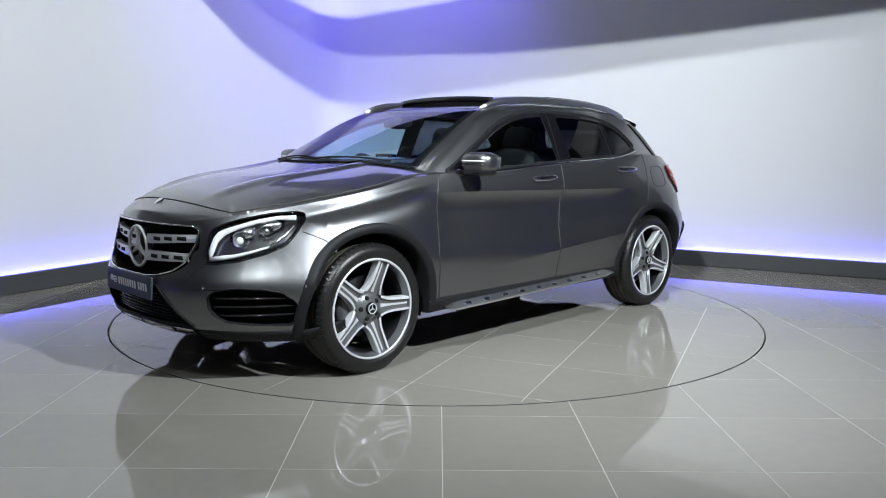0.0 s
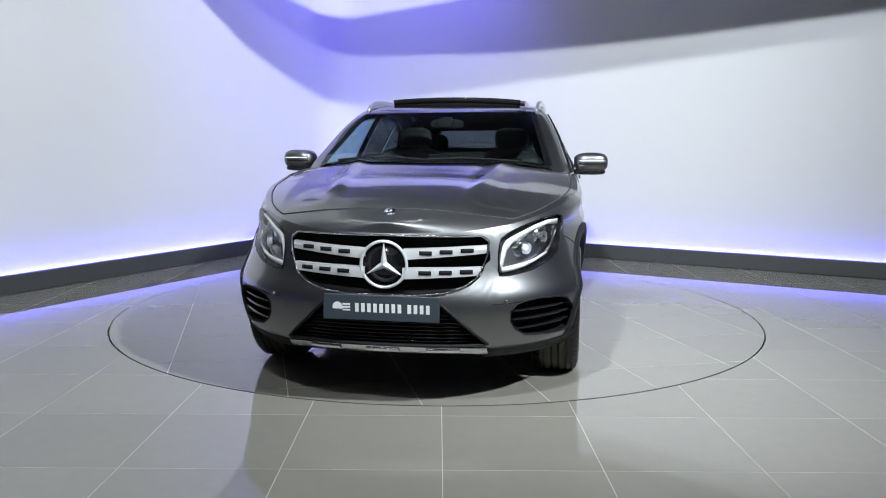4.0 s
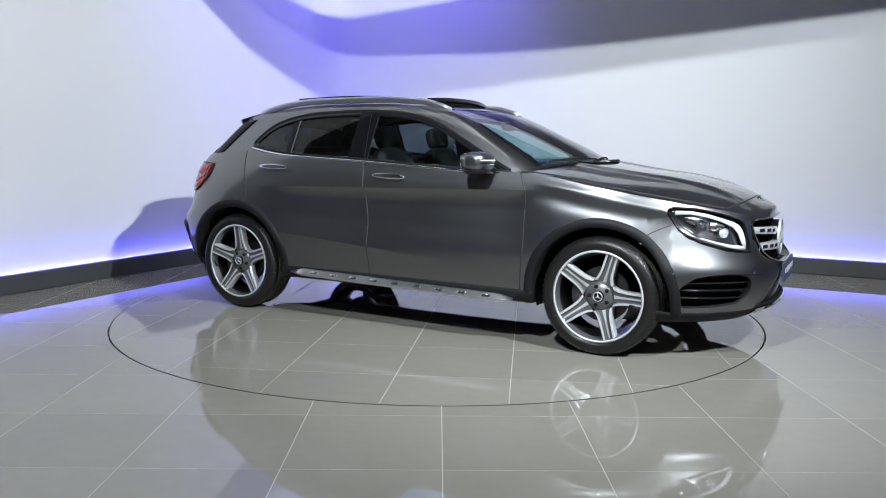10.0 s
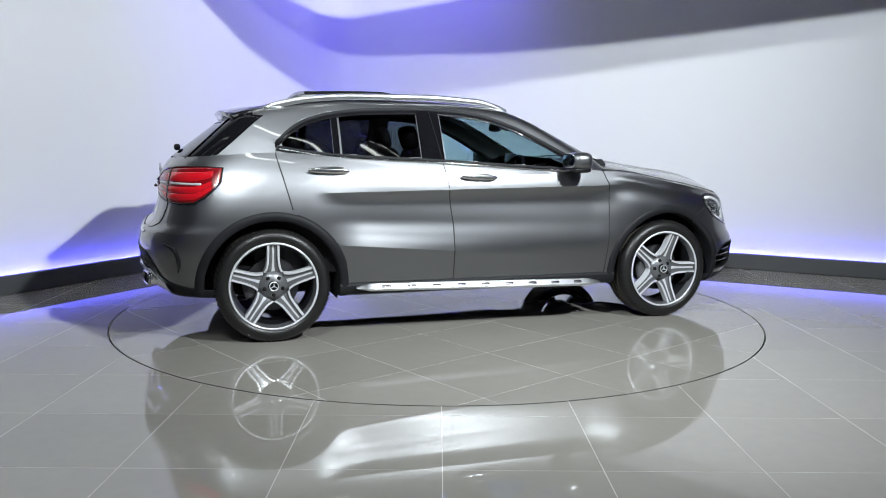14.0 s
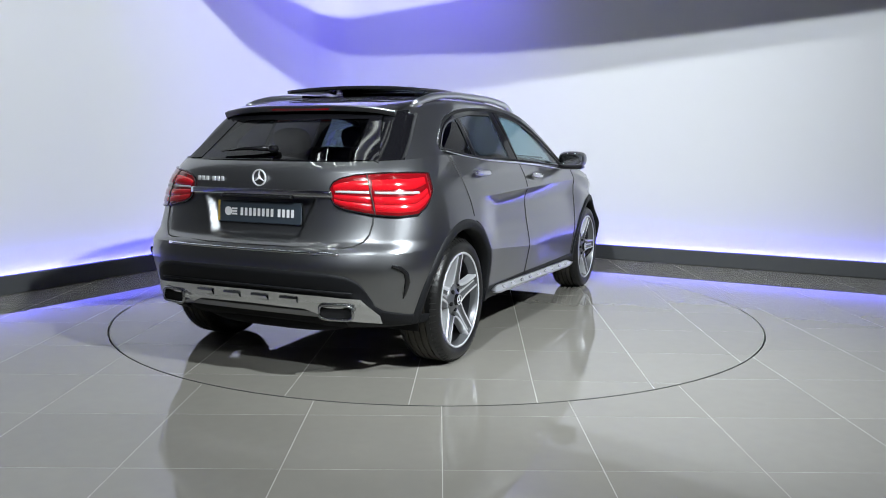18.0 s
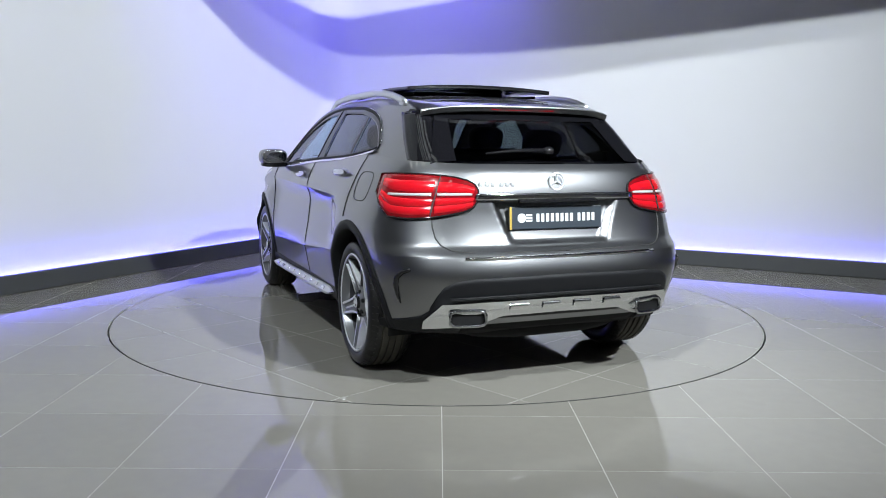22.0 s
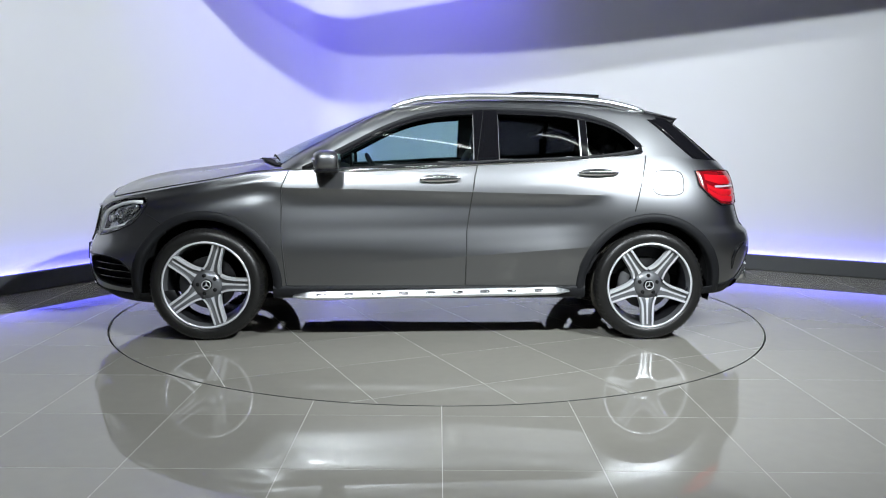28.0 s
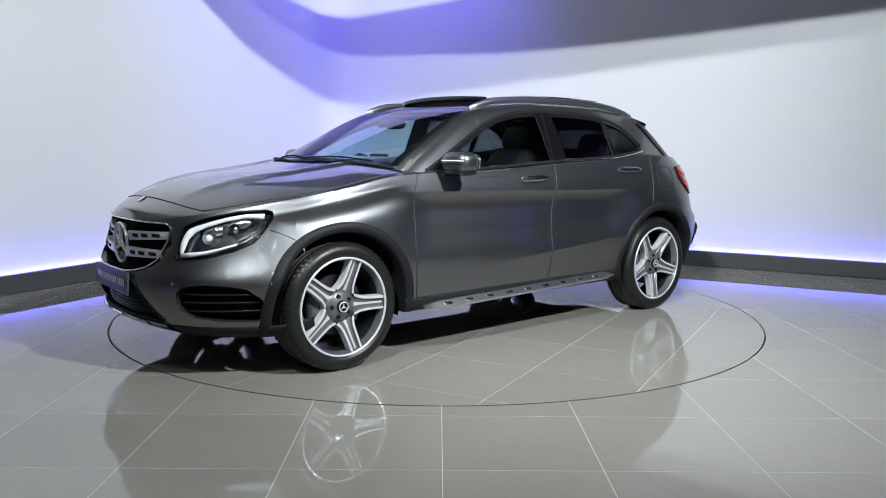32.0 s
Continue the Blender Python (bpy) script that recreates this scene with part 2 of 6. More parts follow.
# ---- room ----
def room():
    """Four walls, a ceiling and plinths with a blue light strip behind them."""
    gap = 0.10                                   # plinth front face to wall
    inner = CORNER - (ALONG_L + ALONG_R) * gap   # wall corner, behind the plinth
    A, B = inner + ALONG_L * LEN_L, inner + ALONG_R * LEN_R
    D = A + ALONG_R * LEN_R
    ring = [inner, B, D, A]
    # dark hall walls out of view cut fill; grey far ones brighten the car
    cut_l, cut_r = inner + ALONG_L * WHITE_L, inner + ALONG_R * WHITE_R
    runs = (("wall_right", inner, cut_r), ("wall_hall_right", cut_r, B), ("wall_far", B, D), ("wall_back", D, A), ("wall_hall_left", A, cut_l), ("wall_left", cut_l, inner))
    for name, p, q in runs:
        along = (q - p).normalized()
        if name == "wall_right":
            p = p + along * 0.45
        if name == "wall_left":
            q = q - along * 0.45
        out = Vector((along.y, -along.x, 0))
        mid = (p + q) / 2
        if (mid + out - (A + B) / 2).length < (mid - (A + B) / 2).length:
            out = -out
        bm = bmesh.new()
        n = 24
        e = 0.25
        base = [p + along * ((q - p).length * i / n) for i in range(n + 1)]
        for i in range(n):
            u, v = base[i], base[i + 1]
            lo = [bm.verts.new((w.x, w.y, -0.02)) for w in (u, v)]
            hi = [bm.verts.new((w.x, w.y, CEIL)) for w in (u, v)]
            bm.faces.new((lo[0], lo[1], hi[1], hi[0]))
        bmesh.ops.remove_doubles(bm, verts=bm.verts, dist=1e-4)
        for f in bm.faces:
            f.normal_update()
        if bm.faces[:][0].normal.dot(out) < 0:
            bmesh.ops.reverse_faces(bm, faces=bm.faces)
        ret = bmesh.ops.extrude_face_region(bm, geom=bm.faces[:])
        bmesh.ops.translate(bm, verts=[g for g in ret["geom"] if isinstance(g, bmesh.types.BMVert)], vec=out * e)
        bmesh.ops.recalc_face_normals(bm, faces=bm.faces)
        me = bpy.data.meshes.new(name)
        bm.to_mesh(me)
        bm.free()
        pale = name in ("wall_left", "wall_right")
        tagged(mesh_object(name, me, WALL_PAINT if pale else HALL_GREY if name in ("wall_far", "wall_back") else DARK_WALL, False), "plain white painted showroom wall" if pale else "unseen plain grey wall that sets light on the car", "wall", kind="structure")
    # the two pale walls meet in a rounded corner
    centre = inner + (ALONG_L + ALONG_R) * 0.45
    rows = []
    for k in range(17):
        a = math.pi / 2 * k / 16
        d = -ALONG_R * math.cos(a) - ALONG_L * math.sin(a)
        rows.append([(centre.x + d.x * r, centre.y + d.y * r, z) for r, z in ((0.45, -0.02), (0.45, CEIL), (0.62, CEIL), (0.62, -0.02))])
    bm = grid_bm(np.array(rows))
    bmesh.ops.recalc_face_normals(bm, faces=bm.faces)
    me = bpy.data.meshes.new("wall_corner")
    bm.to_mesh(me)
    bm.free()
    auto_smooth(tagged(mesh_object("wall_corner", me, WALL_PAINT, True), "rounded corner of the white showroom wall", "wall", kind="structure"), 40)
    bm = bmesh.new()
    bm.faces.new([bm.verts.new((w.x, w.y, CEIL)) for w in ring])
    ret = bmesh.ops.extrude_face_region(bm, geom=bm.faces[:])
    bmesh.ops.translate(bm, verts=[g for g in ret["geom"] if isinstance(g, bmesh.types.BMVert)], vec=(0, 0, 0.2))
    bmesh.ops.recalc_face_normals(bm, faces=bm.faces)
    me = bpy.data.meshes.new("ceiling")
    bm.to_mesh(me)
    bm.free()
    tagged(mesh_object("ceiling", me, CEILING_PAINT, False), "dark painted showroom ceiling", "ceiling", kind="structure")
    # unseen panel over the turntable, added to shade the upper walls
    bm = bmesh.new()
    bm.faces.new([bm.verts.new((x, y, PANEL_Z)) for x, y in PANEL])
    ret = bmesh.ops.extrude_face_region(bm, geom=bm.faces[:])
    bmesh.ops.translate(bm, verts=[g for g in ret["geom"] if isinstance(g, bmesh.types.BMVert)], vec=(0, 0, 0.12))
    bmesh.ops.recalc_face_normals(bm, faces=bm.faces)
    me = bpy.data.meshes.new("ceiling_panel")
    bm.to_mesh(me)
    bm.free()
    tagged(mesh_object("ceiling_panel", me, CEILING_PAINT, False), "unseen dark panel over the turntable that shades the upper walls", "ceiling", kind="structure")
    # plinths: a dark board standing off the wall, with the light strip in the gap
    for name, along, other, length in (("trim_left", ALONG_L, ALONG_R, LEN_L), ("trim_right", ALONG_R, ALONG_L, LEN_R)):
        ang = math.atan2(along.y, along.x)
        turn = Matrix.Rotation(ang, 4, "Z")
        t = 0.05
        c = CORNER + along * (length / 2 - 0.2) - other * (t / 2) + (along * (-t / 2) if name == "trim_left" else Vector())
        bm = box_bm(c.x, c.y, 0.0755, length, t, 0.149, 0.006, 2, turn=turn)
        me = bpy.data.meshes.new(name)
        bm.to_mesh(me)
        bm.free()
        tagged(mesh_object(name, me, PLINTH_GREY, False), "dark grey painted plinth board along the wall", "plinth", kind="structure")
        c = CORNER + along * (length / 2) - other * 0.078
        bm = box_bm(c.x, c.y, 0.088, length, 0.02, 0.012, turn=turn)
        me = bpy.data.meshes.new("led_strip")
        bm.to_mesh(me)
        bm.free()
        tagged(mesh_object("led_strip", me, LED_BLUE, False), "glowing blue light strip behind the plinth", "light strip")
    for sx, sy in STRIPS:
        fitting = new("ceiling_light")
        fitting.location = (sx, sy, CEIL)
        fitting.rotation_euler = (0, 0, radians(72) if sy == -4.7 else 0)
        tagged(fitting, "long white fluorescent strip light on the ceiling", "ceiling light", "ceiling strip lights")
        part("housing", box_bm(0, 0, -0.03, 0.40, 2.5, 0.06, 0.01), SATIN, fitting, smooth=False)
        # side shades added to keep the tubes' light off the upper walls
        for sx2, sy2, wx, wy in ((-0.21, 0, 0.02, 2.54), (0.21, 0, 0.02, 2.54), (0, -1.26, 0.40, 0.02), (0, 1.26, 0.40, 0.02)):
            part("side_shade", box_bm(sx2, sy2, -0.16, wx, wy, 0.32, 0.004), MATT_BLACK, fitting, smooth=False)
        for side in (-0.11, 0.11):
            part("tube", box_bm(side, 0, -0.075, 0.05, 2.4, 0.03, 0.01), LAMP_WHITE, fitting, "glowing white tube", smooth=False)


def arc_between(e, s, r):
    a0, a1 = math.atan2(e[1], e[0]), math.atan2(s[1], s[0])
    d = (a1 - a0 + math.pi) % (2 * math.pi) - math.pi
    n = max(2, int(abs(d) / 0.02))
    return [(r * math.cos(a0 + d * k / n), r * math.sin(a0 + d * k / n)) for k in range(1, n)]


def cut_square(x0, y0, x1, y1, r, inside):
    """Outlines of the square's part inside (or outside) the circle round the origin."""
    n = 80
    loop = [(x0 + (x1 - x0) * k / n, y0) for k in range(n)] + [(x1, y0 + (y1 - y0) * k / n) for k in range(n)]
    loop += [(x1 - (x1 - x0) * k / n, y1) for k in range(n)] + [(x0, y1 - (y1 - y0) * k / n) for k in range(n)]
    keep = [(math.hypot(*p) < r) == inside for p in loop]
    if all(keep):
        return [[(x0, y0), (x1, y0), (x1, y1), (x0, y1)]]
    if not any(keep):
        return []
    start = next(i for i in range(len(loop)) if keep[i] and not keep[i - 1])
    order = [(start + k) % len(loop) for k in range(len(loop))]
    runs, run = [], []
    for i in order:
        if keep[i]:
            run.append(i)
        elif run:
            runs.append(run)
            run = []
    if run:
        runs.append(run)
    out = []
    for run in runs:
        pts = [loop[i] for i in run if i % n == 0 or i in (run[0], run[-1])]
        if len(run) < 3:
            continue
        ends = []
        for q in (pts[0], pts[-1]):
            k = r / math.hypot(*q)
            ends.append((q[0] * k, q[1] * k))
        pts = [ends[0]] + pts[1:-1] + [ends[1]]
        pts += arc_between(ends[1], ends[0], r)
        if len(pts) > 3:
            out.append(pts)
    return out


def tile_mesh(name, pts, top=0.0, thick=0.010, mat=None):
    bm = bmesh.new()
    c = 0.0003
    cx, cy = sum(p[0] for p in pts) / len(pts), sum(p[1] for p in pts) / len(pts)
    up = [bm.verts.new((cx + (x - cx) * (1 - 1.0 * c), cy + (y - cy) * (1 - 1.0 * c), top)) for x, y in pts]
    lo = [bm.verts.new((x, y, top - c)) for x, y in pts]
    dn = [bm.verts.new((x, y, top - thick)) for x, y in pts]
    bm.faces.new(up)
    for k in range(len(pts)):
        j = (k + 1) % len(pts)
        bm.faces.new((lo[k], lo[j], up[j], up[k]))
        bm.faces.new((dn[k], dn[j], lo[j], lo[k]))
    bmesh.ops.recalc_face_normals(bm, faces=bm.faces)
    me = bpy.data.meshes.new(name)
    bm.to_mesh(me)
    bm.free()
    me.materials.append(mat or TILE_GREY)
    return me


def floors():
    """Tiled showroom floor with a round hole, and the tiled turntable in it."""
    inner = CORNER
    A, B = inner + ALONG_L * LEN_L, inner + ALONG_R * LEN_R
    D = A + ALONG_R * LEN_R
    # grout bed with the round pit
    bm = bmesh.new()
    ring = [inner, B, D, A]
    n = 120
    outer_r = 2.2475
    inn = [bm.verts.new((outer_r * math.cos(2 * math.pi * k / n), outer_r * math.sin(2 * math.pi * k / n), -0.0004)) for k in range(n)]
    far = []
    for k in range(n):
        a = 2 * math.pi * k / n
        d = Vector((math.cos(a), math.sin(a), 0))
        best = 99
        for i in range(4):
            p, q = ring[i], ring[(i + 1) % 4]
            e = q - p
            det = d.x * e.y - d.y * e.x
            if abs(det) > 1e-9:
                s = (p.x * e.y - p.y * e.x) / det
                u = (p.x * d.y - p.y * d.x) / det
                if s > 0 and -1e-6 <= u <= 1 + 1e-6:
                    best = min(best, s)
        far.append(bm.verts.new((d.x * best, d.y * best, -0.0004)))
    low = [bm.verts.new((v.co.x, v.co.y, -0.06)) for v in inn]
    for k in range(n):
        j = (k + 1) % n
        bm.faces.new((inn[k], far[k], far[j], inn[j]))
        bm.faces.new((low[k], inn[k], inn[j], low[j]))
    bm.faces.new(low)
    bmesh.ops.recalc_face_normals(bm, faces=bm.faces)
    me = bpy.data.meshes.new("floor")
    bm.to_mesh(me)
    bm.free()
    floor = tagged(mesh_object("floor", me, GROUT, False), "polished grey porcelain tile floor with pale grout", "floor", kind="structure")
    # tiles
    g = 0.0013
    sq = tile_mesh("tile", [(-TILE / 2 + g, -TILE / 2 + g), (TILE / 2 - g, -TILE / 2 + g), (TILE / 2 - g, TILE / 2 - g), (-TILE / 2 + g, TILE / 2 - g)])
    rest = []
    count = 0
    for i in range(-16, 18):
        for j in range(-20, 14):
            x, y = 0.022 + TILE * (i + 0.5), -2.972 + TILE * (j + 0.5)
            p = Vector((x, y, 0)) - inner
            u, v = p.dot(ALONG_L), p.dot(ALONG_R)
            if u < -0.45 or v < -0.45 or u > LEN_L + 0.3 or v > LEN_R + 0.3:
                continue
            rr = math.hypot(x, y)
            in_view = -4.8 < x < 5.2 and y > -5.0
            if rr > 2.75:
                ob = None
                if in_view and count < 300:
                    count += 1
                    ob = new("tile", sq)
                    ob.parent = floor
                    ob.location = (x, y, 0.0)
                else:
                    rest.append((x, y))
            elif rr > 1.7:
                h = TILE / 2 - g
                for pts in cut_square(x - h, y - h, x + h, y + h, 2.2475, False):
                    ob = new("tile", tile_mesh("tile", pts))
                    ob.parent = floor
    bm = bmesh.new()
    for x, y in rest:
        box_bm(x, y, -0.004, TILE - 2 * g, TILE - 2 * g, 0.008, bm=bm)
    ob = part("far_tiles", bm, TILE_GREY, floor, smooth=False)
    ob["kind"] = "stuff"
    # turntable
    table = new("turntable")
    tagged(table, "round revolving platform laid with grey floor tiles", "turntable")
    bm = revolve_bm([(0.001, -0.0004), (TURN_R - 0.004, -0.0004), (TURN_R - 0.004, -0.05), (0.001, -0.05)], 120, "Z")
    part("bed", bm, GROUT, table, smooth=False)
    # edge ring coloured black for the shade in the round gap
    part("rim", revolve_bm([(TURN_R - 0.004, -0.003), (TURN_R - 0.004, 0.0), (TURN_R, -0.0005), (TURN_R, -0.05)], 160, "Z"), GAP_BLACK, table, "black edge ring along the turntable gap", smooth=False)
    for i in range(-6, 7):
        for j in range(-6, 7):
            x, y = TABLE_U + TILE * (i + 0.5), TABLE_V + TILE * (j + 0.5)
            h = TILE / 2 - g
            if math.hypot(x, y) > 2.75:
                continue
            for pts in cut_square(x - h, y - h, x + h, y + h, TURN_R - 0.006, True):
                part("tile", tile_mesh("tile", pts), None, table, smooth=False).rotation_euler = (0, 0, TABLE_TURN)
    return table


# ---- the car: x forward, y to its left, z up, from the middle of its wheelbase ----
def curve(x, xs, ys):
    """Smooth curve through a few key points (monotone cubic)."""
    xs, ys = np.array(xs, float), np.array(ys, float)
    d = np.diff(ys) / np.diff(xs)
    m = np.concatenate([[d[0]], np.where(d[1:] * d[:-1] > 0, 2 * d[1:] * d[:-1] / np.where(np.abs(d[1:] + d[:-1]) < 1e-9, 1, d[1:] + d[:-1]), 0), [d[-1]]])
    x = np.clip(x, xs[0], xs[-1])
    i = np.clip(np.searchsorted(xs, x) - 1, 0, len(xs) - 2)
    h = xs[i + 1] - xs[i]
    t = (x - xs[i]) / h
    return (2 * t**3 - 3 * t**2 + 1) * ys[i] + (t**3 - 2 * t**2 + t) * h * m[i] + (-2 * t**3 + 3 * t**2) * ys[i + 1] + (t**3 - t**2) * h * m[i + 1]


def ramp(x, a, b):
    t = np.clip((x - a) / (b - a), 0, 1)
    return t * t * (3 - 2 * t)


WHEEL_X, WHEEL_Z, WHEEL_R = 1.349, 0.336, 0.342
FS, RS = 0.95, -1.0                      # where nose and tail begin to round off


def z_shoulder(x):
    return curve(x, (-2.05, -1.75, -1.3, -0.95, -0.29, 0.7, 1.0, 1.3, 1.7, 1.95, 2.2), (1.085, 1.11, 1.135, 1.112, 1.08, 1.035, 1.018, 0.965, 0.892, 0.845, 0.79))


def x_front(z):
    return curve(z, (0.2, 0.25, 0.3, 0.4, 0.47, 0.52, 0.6, 0.7, 0.8, 0.9), (2.08, 2.17, 2.222, 2.248, 2.254, 2.248, 2.212, 2.192, 2.170, 2.08))


def x_rear(z):
    return curve(z, (0.25, 0.33, 0.45, 0.58, 0.66, 0.72, 0.85, 0.95, 1.05, 1.12), (-1.94, -2.03, -2.095, -2.125, -2.105, -2.042, -2.004, -1.990, -1.955, -1.892))


def half_width(x, z):
    """Half width of the lower body before nose and tail round off."""
    w = curve(z, (0.18, 0.26, 0.34, 0.45, 0.58, 0.72, 0.85, 0.93, 1.0, 1.08, 1.16), (0.80, 0.842, 0.856, 0.868, 0.880, 0.882, 0.873, 0.862, 0.842, 0.806, 0.762))
    door = ramp(x, -1.15, -0.75) * (1 - ramp(x, 0.75, 1.1))
    c1, c2 = crease_high(x), crease_low(x)
    # hollow between the two body creases, tuck-in below the lower one
    s = np.clip((z - c2) / np.maximum(c1 - c2, 0.05), 0, 1)
    hollow = 1.15 * curve(s, (0, 0.1, 0.25, 0.5, 0.75, 0.9, 0.96, 1.0), (0, -0.008, -0.020, -0.034, -0.033, -0.021, -0.010, 0)) * np.where((z > c2) & (z < c1), 1, 0)
    fade = ramp(-x, -0.85, 0.75)
    hollow = hollow * (fade + (1 - fade) * ramp(s, 0.0, 0.9))
    tuck = -0.020 * np.clip((c2 - z) / 0.17, 0, 1) * fade
    w = w + door * (hollow + tuck)
    # flared arches
    for cx in (WHEEL_X, -WHEEL_X):
        w = w + 0.012 * np.exp(-((np.abs(x - cx) / 0.5) ** 4)) * ramp(z, 0.3, 0.6) * (1 - ramp(z, 0.8, 1.0))
    # shoulder ridge along the front wing, with a hollow below it
    zs = z_shoulder(x)
    wing = ramp(x, 0.85, 1.1) * (1 - ramp(x, 1.75, 1.95))
    w = w + wing * (0.010 * np.exp(-(((z - zs + 0.05) / 0.024) ** 2)) - 0.012 * np.exp(-(((z - zs + 0.125) / 0.038) ** 2)))
    # the nose leans back above the intakes
    w = w + ramp(x, 1.3, 1.72) * curve(z, (0.20, 0.30, 0.40, 0.50, 0.58, 0.66, 0.8, 0.9), (0.05, 0.072, 0.082, 0.078, 0.048, 0.012, -0.020, -0.026))
    w = w * (1 - 0.035 * ramp(-x, 1.0, 1.9) * ramp(z, 0.7, 1.1))
    return w


def half_at(x, z):
    """Half width of the lower body, nose and tail rounded."""
    x, z = np.asarray(x, float), np.asarray(z, float)
    w = half_width(x, z)
    f = np.clip((x - FS) / (x_front(z) - FS), 0, 1)
    r = np.clip((RS - x) / (RS - x_rear(z)), 0, 1)
    return w * (1 - f**3.0) ** (1 / 2.5) * (1 - r**6) ** (1 / 3.5)


def front_at(y, z):
    """Forward x of the nose at (y, z)."""
    y, z = np.asarray(y, float), np.asarray(z, float)
    w = half_width(np.full_like(y * z, 1.9), z)
    return FS + (x_front(z) - FS) * (1 - np.clip(np.abs(y) / w, 0, 1) ** 2.5) ** (1 / 3.0)


def rear_at(y, z):
    y, z = np.asarray(y, float), np.asarray(z, float)
    w = half_width(np.full_like(y * z, -1.8), z)
    return RS + (x_rear(z) - RS) * (1 - np.clip(np.abs(y) / w, 0, 1) ** 3.5) ** (1 / 6)


def crease_high(x):
    return 0.915 + 0.018 * x


def crease_low(x):
    return 0.505 - 0.08 * x


def z_bottom(x):
    return curve(x, (-2.1, -1.75, -1.6, -1.0, 1.0, 1.62, 1.8, 2.2), (0.36, 0.30, 0.27, 0.265, 0.262, 0.24, 0.23, 0.25))


SEAMS = ((0.87, ((0.3, 0.867), (0.6, 0.892), (0.93, 0.893), (1.03, 0.85), (1.2, 0.80))),
         (-0.22, ((0.3, -0.211), (0.68, -0.217), (1.0, -0.262), (1.2, -0.31))),
         (-1.25, ((0.3, -1.2), (0.776, -1.227), (1.115, -1.316), (1.2, -1.32))))


def seam_x(k, z):
    return np.interp(z, [p[0] for p in SEAMS[k][1]], [p[1] for p in SEAMS[k][1]])


def perimeter():
    """Columns of the lower body, nose to tail: (kind, value)."""
    cols = [("front", math.asin(q**1.25)) for q in np.arange(1, 41) * 0.02] + [("front", math.acos(r**1.5)) for r in np.linspace(0.753, 0.0, 28)[1:-1]]
    for a, b, n in ((FS, 0.87, 4), (0.87, -0.22, 40), (-0.22, RS, 30)):
        cols += [("side", v) for v in np.linspace(a, b, n, endpoint=False)]
    cols += [("rear", math.acos(r**3)) for r in np.linspace(0.0, 0.822, 40)] + [("rear", math.asin(q**1.75)) for q in np.arange(44, -1, -1) * 0.02]
    ends = [math.radians(a) for a in (24.5, 26.5, 28.6, 31.3, 59.5, 60.3)]
    cols = [c for c in cols if c[0] != "front" or min(abs(c[1] - e) for e in ends) > 0.008]
    fronts = sorted([c for c in cols if c[0] == "front"] + [("front", e) for e in ends], key=lambda c: c[1])
    return [("front", 0.0)] + fronts + [c for c in cols if c[0] != "front"]


ROWS = 66
A_ROWS, S_ROWS = (0, 8, 22, 30, 54, 65), (0, 24, 50, 65)


def rows_side(x, k):
    """Heights of the rows k on a side column: rows run along both creases."""
    return np.interp(k, S_ROWS, (float(z_bottom(x)), float(crease_low(x)), float(crease_high(x)), float(z_shoulder(x))))


def mouth_low(a):
    return float(np.interp(a, (0, 21, 25, 31.3), (0.303, 0.303, 0.303, 0.41))) if a < 31.3 else float(fog_low(min(a, 59.5)))


def mouth_high(a):
    if a >= 31.3:
        return float(fog_high(min(a, 59.5)))
    y = 0.94 * math.sin(math.radians(a)) ** 0.8
    return float(np.interp(y, (0, 0.27, 0.46), (0.488, 0.488, 0.312))) if y < 0.46 else float(np.interp(a, (24.5, 31.3), (0.315, 0.455)))


def grille_low(a):
    y = 0.885 * math.sin(math.radians(a)) ** 0.8
    return float(np.interp(y, (0, 0.18, 0.28, 0.36, 0.415, 0.452, 0.462), (0.533, 0.535, 0.545, 0.57, 0.61, 0.69, 0.75)))


def eye_low(a):
    return grille_low(a) if a < 26 else float(np.interp(a, (26, 28.6), (0.70, 0.611))) if a < 28.6 else float(lamp_low(min(a, 60.3)))


def eye_high(a):
    return float(np.interp(a, (0, 23.5, 26, 27.5, 28.6), (0.787, 0.787, 0.765, 0.73, 0.64))) if a < 28.6 else float(lamp_high(min(a, 60.3)))


def rows_front(a, k, x):
    """Heights of the rows k on a nose column at plan angle a: rows run along the openings."""
    za = np.array([float(z_bottom(x)), mouth_low(a), mouth_high(a), eye_low(a), eye_high(a), float(z_shoulder(x))])
    za[4] = min(za[4], za[5] - 0.008)
    f = float(ramp(a, 61, 80))
    return np.interp(k, A_ROWS, za) * (1 - f) + rows_side(x, k) * f


